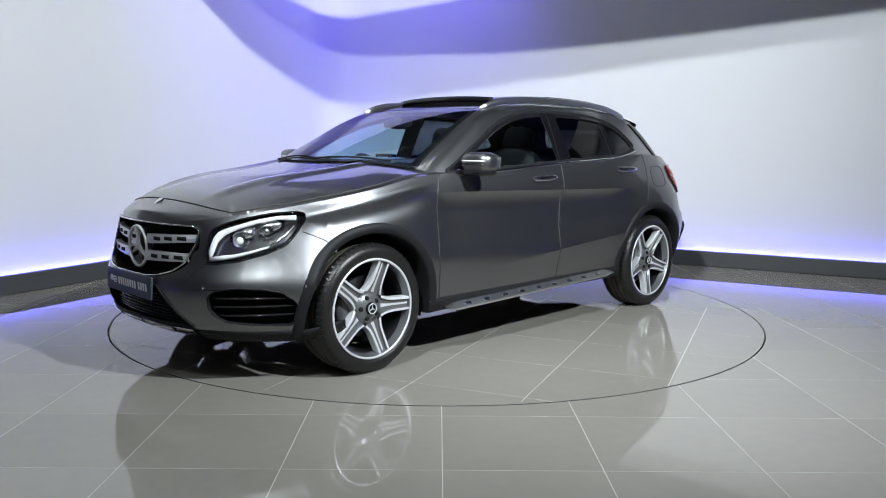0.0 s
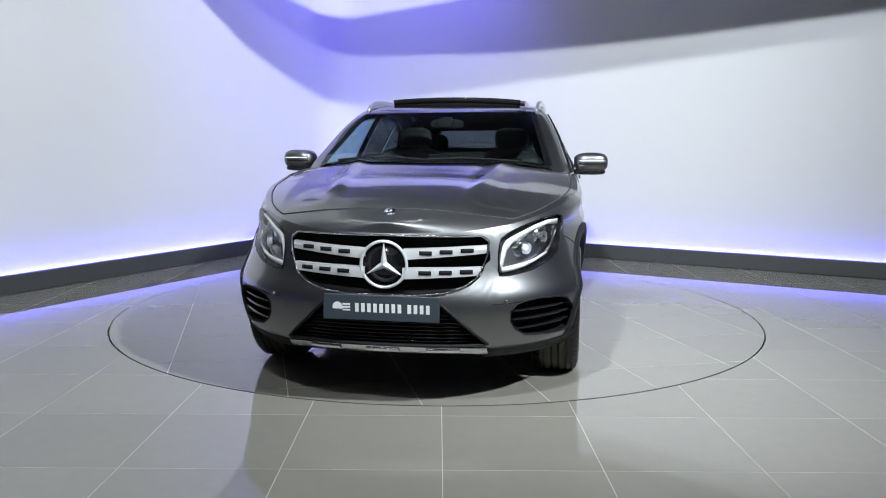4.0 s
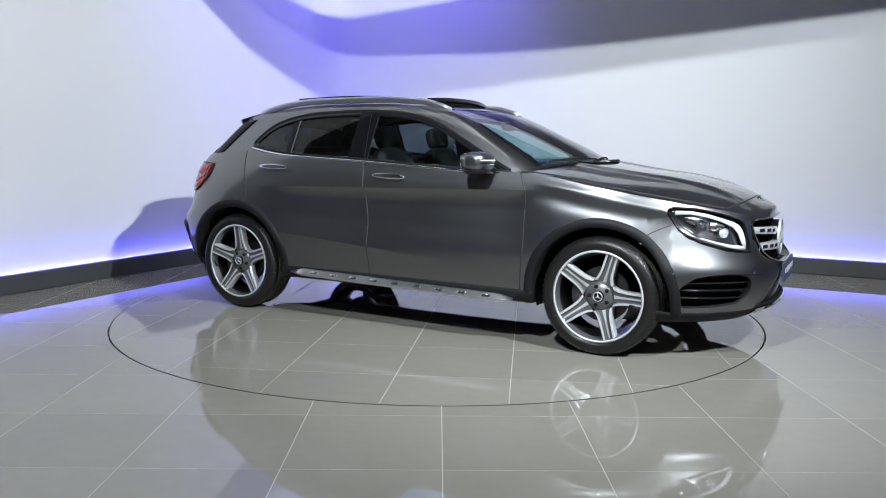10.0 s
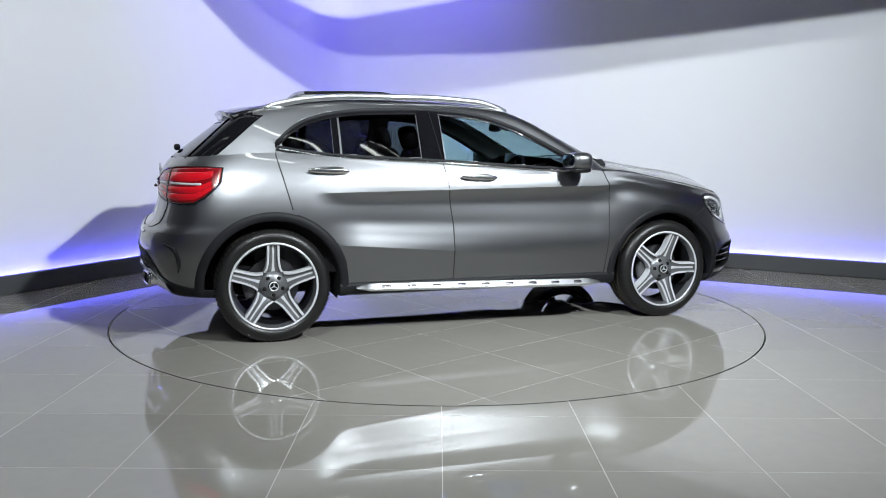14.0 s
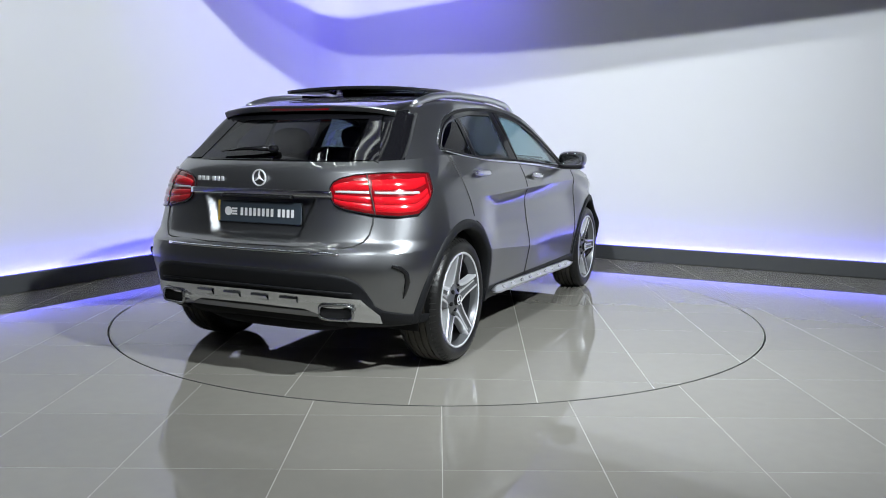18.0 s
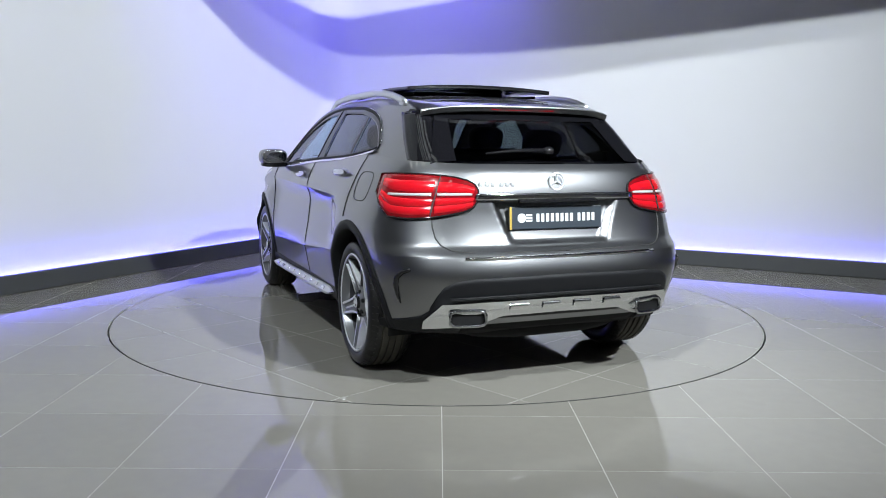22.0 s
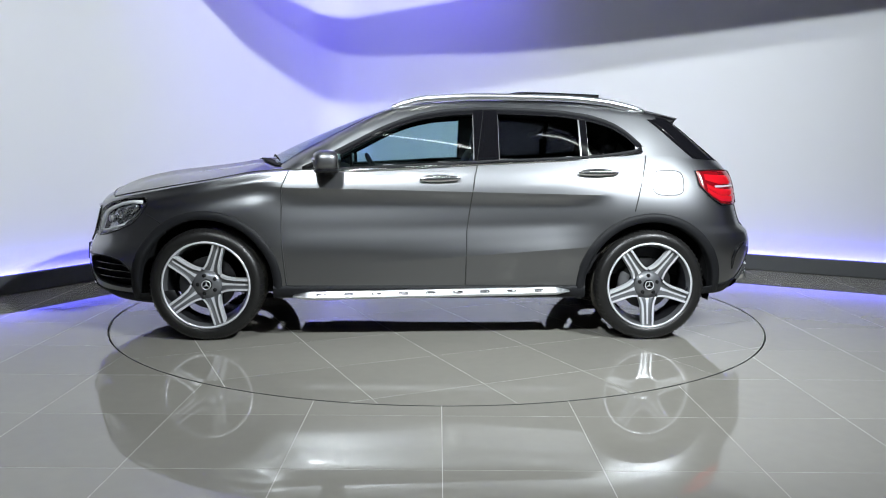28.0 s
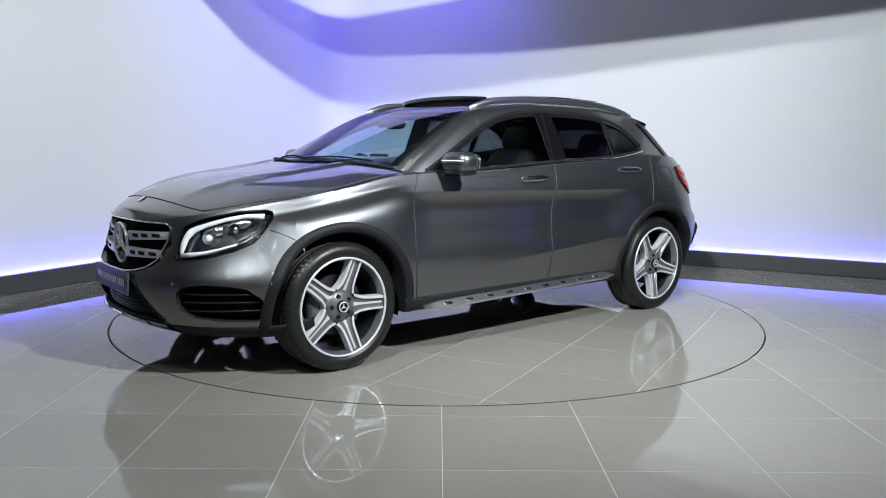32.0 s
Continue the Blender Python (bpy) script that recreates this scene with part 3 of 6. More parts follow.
def column(kind, value, s):
    """Points up one column; s: 0 at the sill, 1 at the shoulder, in even rows."""
    k = s * 65
    if kind == "side":
        z = rows_side(value, k)
        base = np.array([FS, 0.87, -0.22, RS])
        for _ in range(2):
            x = np.array([np.interp(-value, -base, [FS, seam_x(0, q), seam_x(1, q), RS]) for q in z])
            z = np.array([float(rows_side(float(xx), kk)) for xx, kk in zip(x, k)])
        return np.stack([x, half_at(x, z), z], 1)
    c, q = np.cos(value), np.sin(value)
    ang = math.degrees(value)
    x0 = FS + 1.2 * max(c, 1e-6) ** (2 / 3.0) if kind == "front" else RS - 1.02 * max(c, 1e-6) ** (2 / 6)
    for _ in range(3):
        z = rows_front(ang, k, x0) if kind == "front" else rows_side(x0, k)
        zt = z[-1] if len(z) > 1 else float(z_shoulder(x0))
        if kind == "front":
            x = FS + (x_front(z) - FS) * max(c, 0) ** (2 / 3.0)
            x0 = float(FS + (x_front(zt) - FS) * max(c, 0) ** (2 / 3.0))
        else:
            x = RS + (x_rear(z) - RS) * max(c, 0) ** (2 / 6)
            x0 = float(RS + (x_rear(zt) - RS) * max(c, 0) ** (2 / 6))
    w = half_width(x, z)
    y = w * (q ** (2 / 2.5) if kind == "front" else q ** (2 / 3.5))
    return np.stack([x, y, z], 1)


def body_grid():
    s = np.linspace(0, 1, ROWS)
    return np.stack([column(k, v, s) for k, v in perimeter()])


def in_arch(p, r):
    out = np.zeros(p.shape[:-1], bool)
    for cx in (WHEEL_X, -WHEEL_X):
        d = np.hypot(p[..., 0] - cx, p[..., 2] - WHEEL_Z)
        out |= (d < r) & (np.abs(p[..., 1]) > 0.5)
        out |= (np.abs(p[..., 0] - cx) < r) & (p[..., 2] < WHEEL_Z) & (np.abs(p[..., 1]) > 0.5)
    return out


def panel_bm(G, keep, sign=1, thick=0.0):
    """The faces of a grid that are kept, as a bmesh; sign -1 mirrors it."""
    bm = bmesh.new()
    V = {}

    def vert(i, j):
        if (i, j) not in V:
            x, y, z = G[i, j]
            V[i, j] = bm.verts.new((x, y * sign, z))
        return V[i, j]

    for i in range(G.shape[0] - 1):
        for j in range(G.shape[1] - 1):
            if keep[i, j]:
                quad = (vert(i, j), vert(i + 1, j), vert(i + 1, j + 1), vert(i, j + 1))
                bm.faces.new(quad if sign > 0 else quad[::-1])
    bmesh.ops.remove_doubles(bm, verts=bm.verts, dist=1e-5)
    return bm


# greenhouse: smooth blend of side glass planes, roof, windscreen and rear window
def z_top(x):
    return curve(x, (-2.005, -1.905, -1.775, -1.58, -1.475, -1.2, -0.75, -0.35, 0.0, 0.25, 0.42, 0.7, 1.0, 1.16), (1.02, 1.10, 1.20, 1.345, 1.405, 1.462, 1.492, 1.492, 1.472, 1.430, 1.378, 1.268, 1.128, 1.03))


def w_glass(x):
    return curve(x, (-2.0, -1.90, -1.64, -1.3, -0.8, 0.3, 0.7, 0.95, 1.2), (0.57, 0.61, 0.695, 0.758, 0.800, 0.812, 0.795, 0.765, 0.72))


def cabin(x, y, z):
    """Below zero inside the cabin's skin."""
    ay = np.abs(y)
    side = ay - (w_glass(x) - 0.50 * (z - 1.07) - 0.25 * np.maximum(z - 1.2, 0) ** 2)
    bend = np.where(x > -0.5, 0.42 * y * y * ramp(x, 0.0, 0.7), -0.22 * y * y * ramp(-x, 1.3, 1.8))
    top = (z - (z_top(x + bend) - 0.075 * ay**2.2 * ramp(-np.abs(x + 0.6), -1.2, -0.5))) * 0.9
    k = 0.045
    h = np.clip(0.5 + 0.5 * (side - top) / k, 0, 1)
    return top + (side - top) * h + k * h * (1 - h)


def cabin_y(x, z):
    """Outer |y| of the cabin at (x, z)."""
    x, z = np.broadcast_arrays(np.asarray(x, float), np.asarray(z, float))
    lo, hi = np.zeros(x.shape), np.full(x.shape, 1.2)
    for _ in range(40):
        mid = (lo + hi) / 2
        inside = cabin(x, mid, z) < 0
        lo, hi = np.where(inside, mid, lo), np.where(inside, hi, mid)
    return lo


def cabin_z(x, y):
    """Top z of the cabin at (x, y)."""
    x, y = np.broadcast_arrays(np.asarray(x, float), np.asarray(y, float))
    lo, hi = np.full(x.shape, 0.8), np.full(x.shape, 1.8)
    for _ in range(40):
        mid = (lo + hi) / 2
        inside = cabin(x, y, mid) < 0
        lo, hi = np.where(inside, mid, lo), np.where(inside, hi, mid)
    return lo


def cabin_grid():
    xs = np.concatenate([np.linspace(-1.92, -1.5, 40, endpoint=False), np.linspace(-1.5, 0.1, 90, endpoint=False), np.linspace(0.1, 1.1, 80)])
    ph = np.linspace(-4, 90, 64) * math.pi / 180
    X, P = np.meshgrid(xs, ph, indexing="ij")
    lo, hi = np.zeros(X.shape), np.full(X.shape, 1.4)
    z0 = 1.0
    for _ in range(40):
        r = (lo + hi) / 2
        inside = cabin(X, r * np.cos(P), z0 + r * np.sin(P)) < 0
        lo, hi = np.where(inside, r, lo), np.where(inside, hi, r)
    return np.stack([X, lo * np.cos(P), z0 + lo * np.sin(P)], -1)


# window outlines in side view
def dlo_bottom(x):
    return curve(x, (-1.32, -1.15, -0.95, -0.29, 0.56, 0.8), (1.168, 1.14, 1.118, 1.086, 1.038, 1.03))


def dlo_top(x):
    return curve(x, (-1.32, -1.28, -1.2, -1.11, -0.95, -0.74, -0.375, -0.15, 0.05, 0.22, 0.52, 0.74, 0.80), (1.178, 1.215, 1.285, 1.335, 1.378, 1.402, 1.412, 1.402, 1.372, 1.318, 1.17, 1.055, 1.03))


WINDOWS = (("front_window", 0.70, -0.27), ("rear_window", -0.405, -0.93), ("quarter_window", -0.96, -1.285))


def screen_half(t):
    return 0.69 - 0.14 * t


def screen_point(s, t, out=0.0):
    """Windscreen: s -1..1 across, t 0..1 up."""
    y = s * screen_half(t)
    x = 1.09 - 0.79 * t - 0.40 * y * y * (1 - 0.55 * t)
    z = cabin_z(x, y)
    return np.stack([x + out * 0.4, y, z + out], -1)


def backlight_point(s, t, out=0.0):
    y = s * (0.585 - 0.085 * t)
    x = -1.90 + 0.32 * t + 0.16 * y * y * (1 + 0.2 * t)
    z = cabin_z(x, y)
    return np.stack([x - out * 0.8, y, z + out * 0.6], -1)


def side_patch(x0, x1, z0, z1, nx, nz, out, sign, fn=half_at):
    """A sheet on the body's side; z0 and z1 may be functions of x."""
    X = np.linspace(x0, x1, nx)
    lo = z0(X) if callable(z0) else np.full(nx, z0)
    hi = z1(X) if callable(z1) else np.full(nx, z1)
    T = np.linspace(0, 1, nz)
    Z = lo[:, None] + (hi - lo)[:, None] * T
    XX = np.repeat(X[:, None], nz, 1)
    return np.stack([XX, sign * (fn(XX, Z) + out), Z], -1)


def side_path(xs, zs, out, sign, fn=half_at):
    return [(x, sign * (float(fn(x, z)) + out), z) for x, z in zip(xs, zs)]


def lamp_low(a):
    return np.interp(a, (28.6, 32, 40.5, 49, 55, 58.5, 60.3), (0.611, 0.612, 0.627, 0.662, 0.700, 0.75, 0.81))


def lamp_high(a):
    return np.interp(a, (28.6, 29.5, 30.7, 34, 39.6, 49, 57, 59.3, 60.3), (0.635, 0.72, 0.772, 0.797, 0.823, 0.852, 0.860, 0.852, 0.825))


def fog_low(a):
    return np.interp(a, (31.3, 33, 37, 47, 56, 58, 59.5), (0.41, 0.372, 0.338, 0.322, 0.318, 0.335, 0.372))


def fog_high(a):
    return np.interp(a, (31.3, 33, 37, 41, 49, 54, 57.5, 59.5), (0.455, 0.485, 0.499, 0.504, 0.498, 0.482, 0.44, 0.39))


def grille_half(z):
    return np.interp(z, (0.535, 0.545, 0.57, 0.61, 0.70, 0.765, 0.785), (0.18, 0.28, 0.36, 0.415, 0.452, 0.458, 0.43))


def car_body(car):
    G = body_grid()
    cols = perimeter()
    yr = np.interp(G[..., 2], (0.70, 0.725, 0.93, 0.945), (0.24, 0.275, 0.355, 0.355))
    deep = ramp(yr - G[..., 1], 0, 0.028) * ramp(G[..., 2], 0.70, 0.735) * (1 - ramp(G[..., 2], 0.925, 0.94))
    G[..., 0] += np.where(G[..., 0] < -1.8, 0.038 * deep, 0)
    C = (G[:-1, :-1] + G[1:, :-1] + G[1:, 1:] + G[:-1, 1:]) / 4
    cut = in_arch(C, 0.425)
    cx, cy, cz = C[..., 0], C[..., 1], C[..., 2]
    base = np.array([v if k == "side" else (9 if k == "front" else -9) for k, v in cols])
    b0 = np.repeat(np.maximum(base[:-1], base[1:])[:, None], C.shape[1], 1)
    front = cx > 1.60
    fender = ~front & (b0 > 0.88)
    fdoor = (b0 <= 0.88) & (b0 > -0.215)
    rear = cx < seam_x(2, cz)
    rdoor = (b0 <= -0.215) & ~rear
    ang = np.array([math.degrees(v) if k == "front" else 90 for k, v in cols])
    a0, a1 = np.repeat(ang[:-1, None], C.shape[1], 1), np.repeat(ang[1:, None], C.shape[1], 1)
    row = np.repeat(np.arange(C.shape[1])[None, :], C.shape[0], 0)
    lower, upper = (row >= A_ROWS[1]) & (row < A_ROWS[2]), (row >= A_ROWS[3]) & (row < A_ROWS[4])
    grille_hole = (upper & ((a1 <= 26.6) | ((a0 >= 28.5) & (a1 <= 60.6)))) | (lower & (a0 >= 31.2) & (a1 <= 59.8)) & (cx > 1.5)
    low_hole = lower & (a1 <= 24.6)
    grille_hole &= cx > 1.5
    fender &= ~grille_hole
    bump_r = rear & (cz < 0.665)
    gate = rear & (cz >= 0.665) & (cy < 0.615 - 0.35 * np.clip(0.80 - cz, 0, 1)) & (cx < -1.6)
    quarter = rear & ~bump_r & ~gate
    sets = (("front_bumper", front & ~grille_hole & ~low_hole, True), ("front_wing", fender, False), ("front_door", fdoor, False),
            ("rear_door", rdoor, False), ("rear_bumper", bump_r, True), ("tailgate", gate, True), ("rear_wing", quarter, False))
    for name, keep, joined in sets:
        if joined:
            both = panel_bm(G, keep & ~cut)
            me = bpy.data.meshes.new("tmp")
            other = panel_bm(G, keep & ~cut, -1)
            other.to_mesh(me)
            other.free()
            both.from_mesh(me)
            bpy.data.meshes.remove(me)
            bmesh.ops.remove_doubles(both, verts=both.verts, dist=1e-4)
            part(name, both, PAINT, car)
        else:
            for sign in (1, -1):
                auto_smooth(part(name, panel_bm(G, keep & ~cut, sign), PAINT, car), 12 if "door" in name else 28)
    # bonnet deck
    a = np.linspace(0.0, 1, 50) * math.pi / 2
    s = np.array([1.0])
    edge = np.array([column("front", v, s)[0] for v in a])
    tail = np.array([column("side", v, s)[0] for v in np.linspace(FS - 0.02, 0.66, 8)])
    edge = np.concatenate([edge, tail])
    T = np.linspace(-1, 1, 61)
    rows = []
    for x, y, z in edge:
        yy = T * max(y, 1e-4)
        rows.append(np.stack([np.full(61, x), yy, bonnet_z(x, yy, y, z)], 1))
    part("bonnet", grid_bm(np.array(rows)), PAINT, car)
    return G


def bonnet_z(x, yy, y, z):
    crown = curve(x, (0.6, 1.0, 1.4, 1.7, 1.95, 2.1, 2.2), (0.075, 0.08, 0.095, 0.113, 0.098, 0.062, 0.04))
    t = np.clip(np.abs(yy) / max(y, 1e-4), 0, 1)
    ridge = 0.014 * np.exp(-(((np.abs(yy) - (0.36 + 0.10 * (1.7 - x))) / 0.042) ** 2)) * ramp(2.1 - x, 0.0, 0.3)
    return z + crown * (1 - t**2.7) + ridge * ramp(y, 0.3, 0.6)


def car_cabin(car):
    G = cabin_grid()
    C = (G[:-1, :-1] + G[1:, :-1] + G[1:, 1:] + G[:-1, 1:]) / 4
    cx, cy, cz = C[..., 0], C[..., 1], C[..., 2]
    hole = np.zeros(cx.shape, bool)
    m = 0.008
    for _, xa, xb in WINDOWS:
        hole |= (cx < xa - m) & (cx > xb + m) & (cz > dlo_bottom(cx) + m) & (cz < dlo_top(cx) - m) & (cy > 0.3)
    # windscreen and rear window openings
    t = (1.09 - cx - 0.40 * cy * cy * 0.8) / 0.79
    hole |= (t > 0.03) & (t < 0.965) & (cy < screen_half(t) - 0.012) & (cz > 1.0)
    tb = (cx + 1.90 - 0.16 * cy * cy) / 0.32
    hole |= (tb > 0.05) & (tb < 0.95) & (cy < 0.585 - 0.085 * tb - 0.015) & (cz > 1.05)
    roof = (cz > 1.36) & (cy < 0.52) & (cx > -1.62)
    glassroof = roof & (cx > -1.05) & (cx < 0.24) & (cy < 0.47)
    keep = ~hole & (cz > np.where(cx > 0.2, 1.0, z_shoulder(cx) - 0.035)) & (cx > -1.90)
    opening = roof & (cx > -0.42) & (cx < 0.03) & (cy < 0.43)
    keep &= ~opening
    rear_edge = np.interp(cz, (1.10, 1.20, 1.345), (-1.905, -1.775, -1.58)) + 0.17
    black = keep & ~roof & (cx < rear_edge) & (cx < -1.36) & (cz > 1.085) & (cz < 1.37)
    sides = keep & ~glassroof & ~black
    bm = panel_bm(G, sides)
    other = panel_bm(G, sides, -1)
    me = bpy.data.meshes.new("tmp")
    other.to_mesh(me)
    other.free()
    bm.from_mesh(me)
    bpy.data.meshes.remove(me)
    bmesh.ops.remove_doubles(bm, verts=bm.verts, dist=1e-4)
    part("roof_shell", bm, PAINT, car)
    for name, keepx in (("roof_glass", glassroof & keep), ("rear_screen_surround", black)):
        bm = panel_bm(G, keepx)
        other = panel_bm(G, keepx, -1)
        me = bpy.data.meshes.new("tmp")
        other.to_mesh(me)
        other.free()
        bm.from_mesh(me)
        bpy.data.meshes.remove(me)
        bmesh.ops.remove_doubles(bm, verts=bm.verts, dist=1e-4)
        part(name, bm, GLOSS_BLACK if name == "roof_glass" else PRINT_BLACK, car, "black glass roof panel" if name == "roof_glass" else "gloss black rear window surround")
    # side glass, frames
    for sign in (1, -1):
        for name, xa, xb in WINDOWS:
            p = side_patch(xa, xb, dlo_bottom, dlo_top, 30, 12, -0.004, sign, cabin_y)
            part(name, grid_bm(p), GLASS_CLEAR if name == "front_window" else GLASS_DARK, car, "clear side window" if name == "front_window" else "dark tinted side window").visible_shadow = False
        # black surround
        X = np.linspace(0.77, -1.30, 70)
        part("window_seal", tube_bm(side_path(X, dlo_top(X), 0.004, sign, cabin_y), 0.013, 8, squash=(0.35, 1.0)), CLADDING, car)
        part("window_seal", tube_bm(side_path(X, dlo_bottom(X) + 0.004, 0.004, sign, cabin_y), 0.010, 8, squash=(0.5, 1.0)), CLADDING, car)
        Xf = np.linspace(0.775, -1.312, 90)
        lo, hi = np.maximum(dlo_top(Xf) - 0.030, dlo_bottom(Xf) - 0.002), dlo_top(Xf) + 0.013
        T = np.linspace(0, 1, 5)
        Zf = lo[:, None] + (hi - lo)[:, None] * T
        XX = np.repeat(Xf[:, None], 5, 1)
        part("window_frame", lathe_shell(grid_bm(np.stack([XX, sign * (cabin_y(XX, Zf) + 0.0035), Zf], -1)), 0.002), GLOSS_BLACK, car, "gloss black window frame")
        Xc = np.linspace(0.80, -1.31, 70)
        part("chrome_strip", tube_bm(side_path(Xc, dlo_bottom(Xc) - 0.009, 0.006, sign, cabin_y), 0.0095, 8), CHROME, car, "chrome window strip")
        p = side_patch(-0.262, -0.412, dlo_bottom, dlo_top, 12, 16, 0.004, sign, cabin_y)
        part("door_pillar", grid_bm(p), PRINT_BLACK, car, "gloss black door pillar")
        zz = np.linspace(1.085, 1.405, 14)
        part("panel_gap", tube_bm(side_path(np.interp(zz, (1.08, 1.4), (-0.276, -0.325)), zz, 0.0052, sign, cabin_y), 0.0022, 6), MATT_BLACK, car)
        Xr = np.linspace(-1.318, -0.9, 24)
        part("chrome_strip", tube_bm(side_path(Xr, dlo_top(Xr) + 0.011, 0.005, sign, cabin_y), 0.0042, 6), CHROME, car, "chrome window strip")
        p = side_patch(-0.925, -0.965, dlo_bottom, dlo_top, 3, 12, 0.002, sign, cabin_y)
        part("window_divider", grid_bm(p), PRINT_BLACK, car)
    S, T = np.meshgrid(np.linspace(-1, 1, 41), np.linspace(0, 1, 24), indexing="ij")
    part("windscreen", grid_bm(screen_point(S, T, 0.003)), GLASS_SCREEN, car, "clear windscreen").visible_shadow = False
    for sign in (1, -1):
        s2, t2 = np.meshgrid(np.linspace(0, 1, 6), np.linspace(0.05, 1, 24), indexing="ij")
        s2 = sign * (0.84 + s2 * (0.225 - 0.10 * t2))
        part("screen_edge", grid_bm(backlight_point(s2, t2, 0.009)), PRINT_BLACK, car, "black printed edge of the rear window")
    part("screen_edge", grid_bm(backlight_point(S * 0.9, 0.86 + 0.16 * T, 0.009)), PRINT_BLACK, car, "black printed edge of the rear window")
    part("rear_screen", grid_bm(backlight_point(S, T, 0.006)), GLASS_DARK, car, "dark tinted rear window").visible_shadow = False


def wheel_parts(car, x, y, sign, spin):
    """One wheel, its face towards sign * y."""
    wheel = new("wheel")
    wheel.parent = car
    wheel.matrix_basis = pose(x, y, WHEEL_Z + 0.006, 0, 0, 0 if sign > 0 else 180)
    tagged(wheel, "five-spoke silver alloy wheel with black tyre")
    R, H = WHEEL_R, 0.116
    prof = [(0.262, -H + 0.012), (0.275, -H), (0.300, -H - 0.004), (0.322, -H + 0.006), (0.335, -H + 0.022)]
    for g in (-0.055, -0.018, 0.018, 0.055):
        prof += [(R - 0.001, g - 0.012), (R, g - 0.005), (R - 0.009, g - 0.004), (R - 0.009, g + 0.004), (R, g + 0.005)]
    prof += [(R - 0.001, 0.075), (0.335, H - 0.022), (0.322, H - 0.006), (0.300, H + 0.004), (0.275, H), (0.262, H - 0.012)]
    auto_smooth(part("tyre", revolve_bm(prof[:6], 72), RUBBER, wheel, "black rubber tyre"), 40)
    auto_smooth(part("tyre", revolve_bm(prof[-7:], 72), RUBBER, wheel, "black rubber tyre"), 40)
    auto_smooth(part("tread", revolve_bm(prof[5:-6], 72), TREAD, wheel, "dusty grooved tread"), 40)
    bm = bmesh.new()
    for k in range(64):
        a = 2 * math.pi * k / 64
        for side in (1, -1):
            box_bm(0, 0, 0, 0.010, 0.034, 0.006, bm=bm, turn=Matrix.Rotation(a, 4, "Y") @ Matrix.Translation((0, side * 0.096, R - 0.010)) @ Matrix.Rotation(side * -0.62, 4, "X"))
    tagged(part("shoulder_tread", bm, RUBBER, wheel, smooth=False), kind="stuff")
    lip = [(0.262, H - 0.012), (0.266, H - 0.004), (0.260, H - 0.001), (0.2545, H - 0.002), (0.2525, H - 0.006)]
    part("rim", revolve_bm(lip, 72), RIM_SILVER, wheel, "machined silver rim")
    part("rim_dish", revolve_bm([(0.2525, H - 0.006), (0.247, H - 0.02), (0.240, H - 0.05)], 72), RIM_GREY, wheel, "grey painted rim dish")
    part("barrel", revolve_bm([(0.240, H - 0.05), (0.232, 0.02), (0.225, -0.08), (0.246, -0.10)], 60), RIM_DARK, wheel)
    # spokes: two machined ridges with a painted valley between; the ridges of neighbours meet in a V round the hub
    for k in range(5):
        a = 2 * math.pi * k / 5 + math.radians(spin)
        rows, floor_rows = [], []
        for r in (0.080, 0.086, 0.093, 0.102, 0.115, 0.135, 0.160, 0.19, 0.22, 0.251):
            t = (r - 0.08) / 0.171
            w = float(curve(r, (0.080, 0.093, 0.115, 0.16, 0.251), (0.0580, 0.0525, 0.0440, 0.0385, 0.0365)))
            yy = H - 0.040 + 0.031 * t**0.8
            e, dip = w - 0.0135, -0.013
            sect = [(-w - 0.002, -0.045), (-w, -0.003), (-w + 0.002, 0.0), (-e, 0.0), (-e + 0.006, dip), (e - 0.006, dip), (e, 0.0), (w - 0.002, 0.0), (w, -0.003), (w + 0.002, -0.045)]
            pts = [(r * math.cos(a) - u * math.sin(a), yy + v, r * math.sin(a) + u * math.cos(a)) for u, v in sect]
            rows.append(pts)
            mid = [(-e + 0.0005, -0.0005), (-e + 0.0062, dip + 0.001), (0, dip - 0.002 + 0.001), (e - 0.0062, dip + 0.001), (e - 0.0005, -0.0005)]
            floor_rows.append([(r * math.cos(a) - u * math.sin(a), yy + v + 0.0004, r * math.sin(a) + u * math.cos(a)) for u, v in mid])
        auto_smooth(part("spoke", grid_bm(np.array(rows)), RIM_SILVER, wheel), 30)
        auto_smooth(part("spoke_inset", grid_bm(np.array(floor_rows)), RIM_GREY, wheel, "grey painted spoke valley"), 25)
    part("hub", revolve_bm([(0.0, H - 0.030), (0.040, H - 0.031), (0.060, H - 0.042), (0.088, H - 0.052), (0.090, H - 0.09)], 40), RIM_GREY, wheel, "grey painted hub")
    # matt black discs stand in for the shaded bolt holes
    for k in range(5):
        a = 2 * math.pi * (k + 0.5) / 5 + math.radians(spin)
        bm = revolve_bm([(0.0, 0.004), (0.010, 0.004), (0.012, 0.0), (0.012, -0.02)], 10)
        ob = part("bolt", bm, MATT_BLACK, wheel)
        ob.location = (0.056 * math.cos(a), H - 0.036, 0.056 * math.sin(a))
    part("centre_cap", revolve_bm([(0.0, H - 0.014), (0.024, H - 0.015), (0.031, H - 0.020), (0.033, H - 0.032)], 32), GLOSS_BLACK, wheel, "black and silver centre cap")
    star_part("cap_emblem", wheel, 0.026, 0.003, (0, H - 0.013, 0), "Y", ring=True)
    part("brake_disc", revolve_bm([(0.06, H - 0.105), (0.160, H - 0.105), (0.160, H - 0.13), (0.06, H - 0.13)], 48), DISC_STEEL, wheel, "steel brake disc", smooth=False)
    bm = bmesh.new()
    rows = []
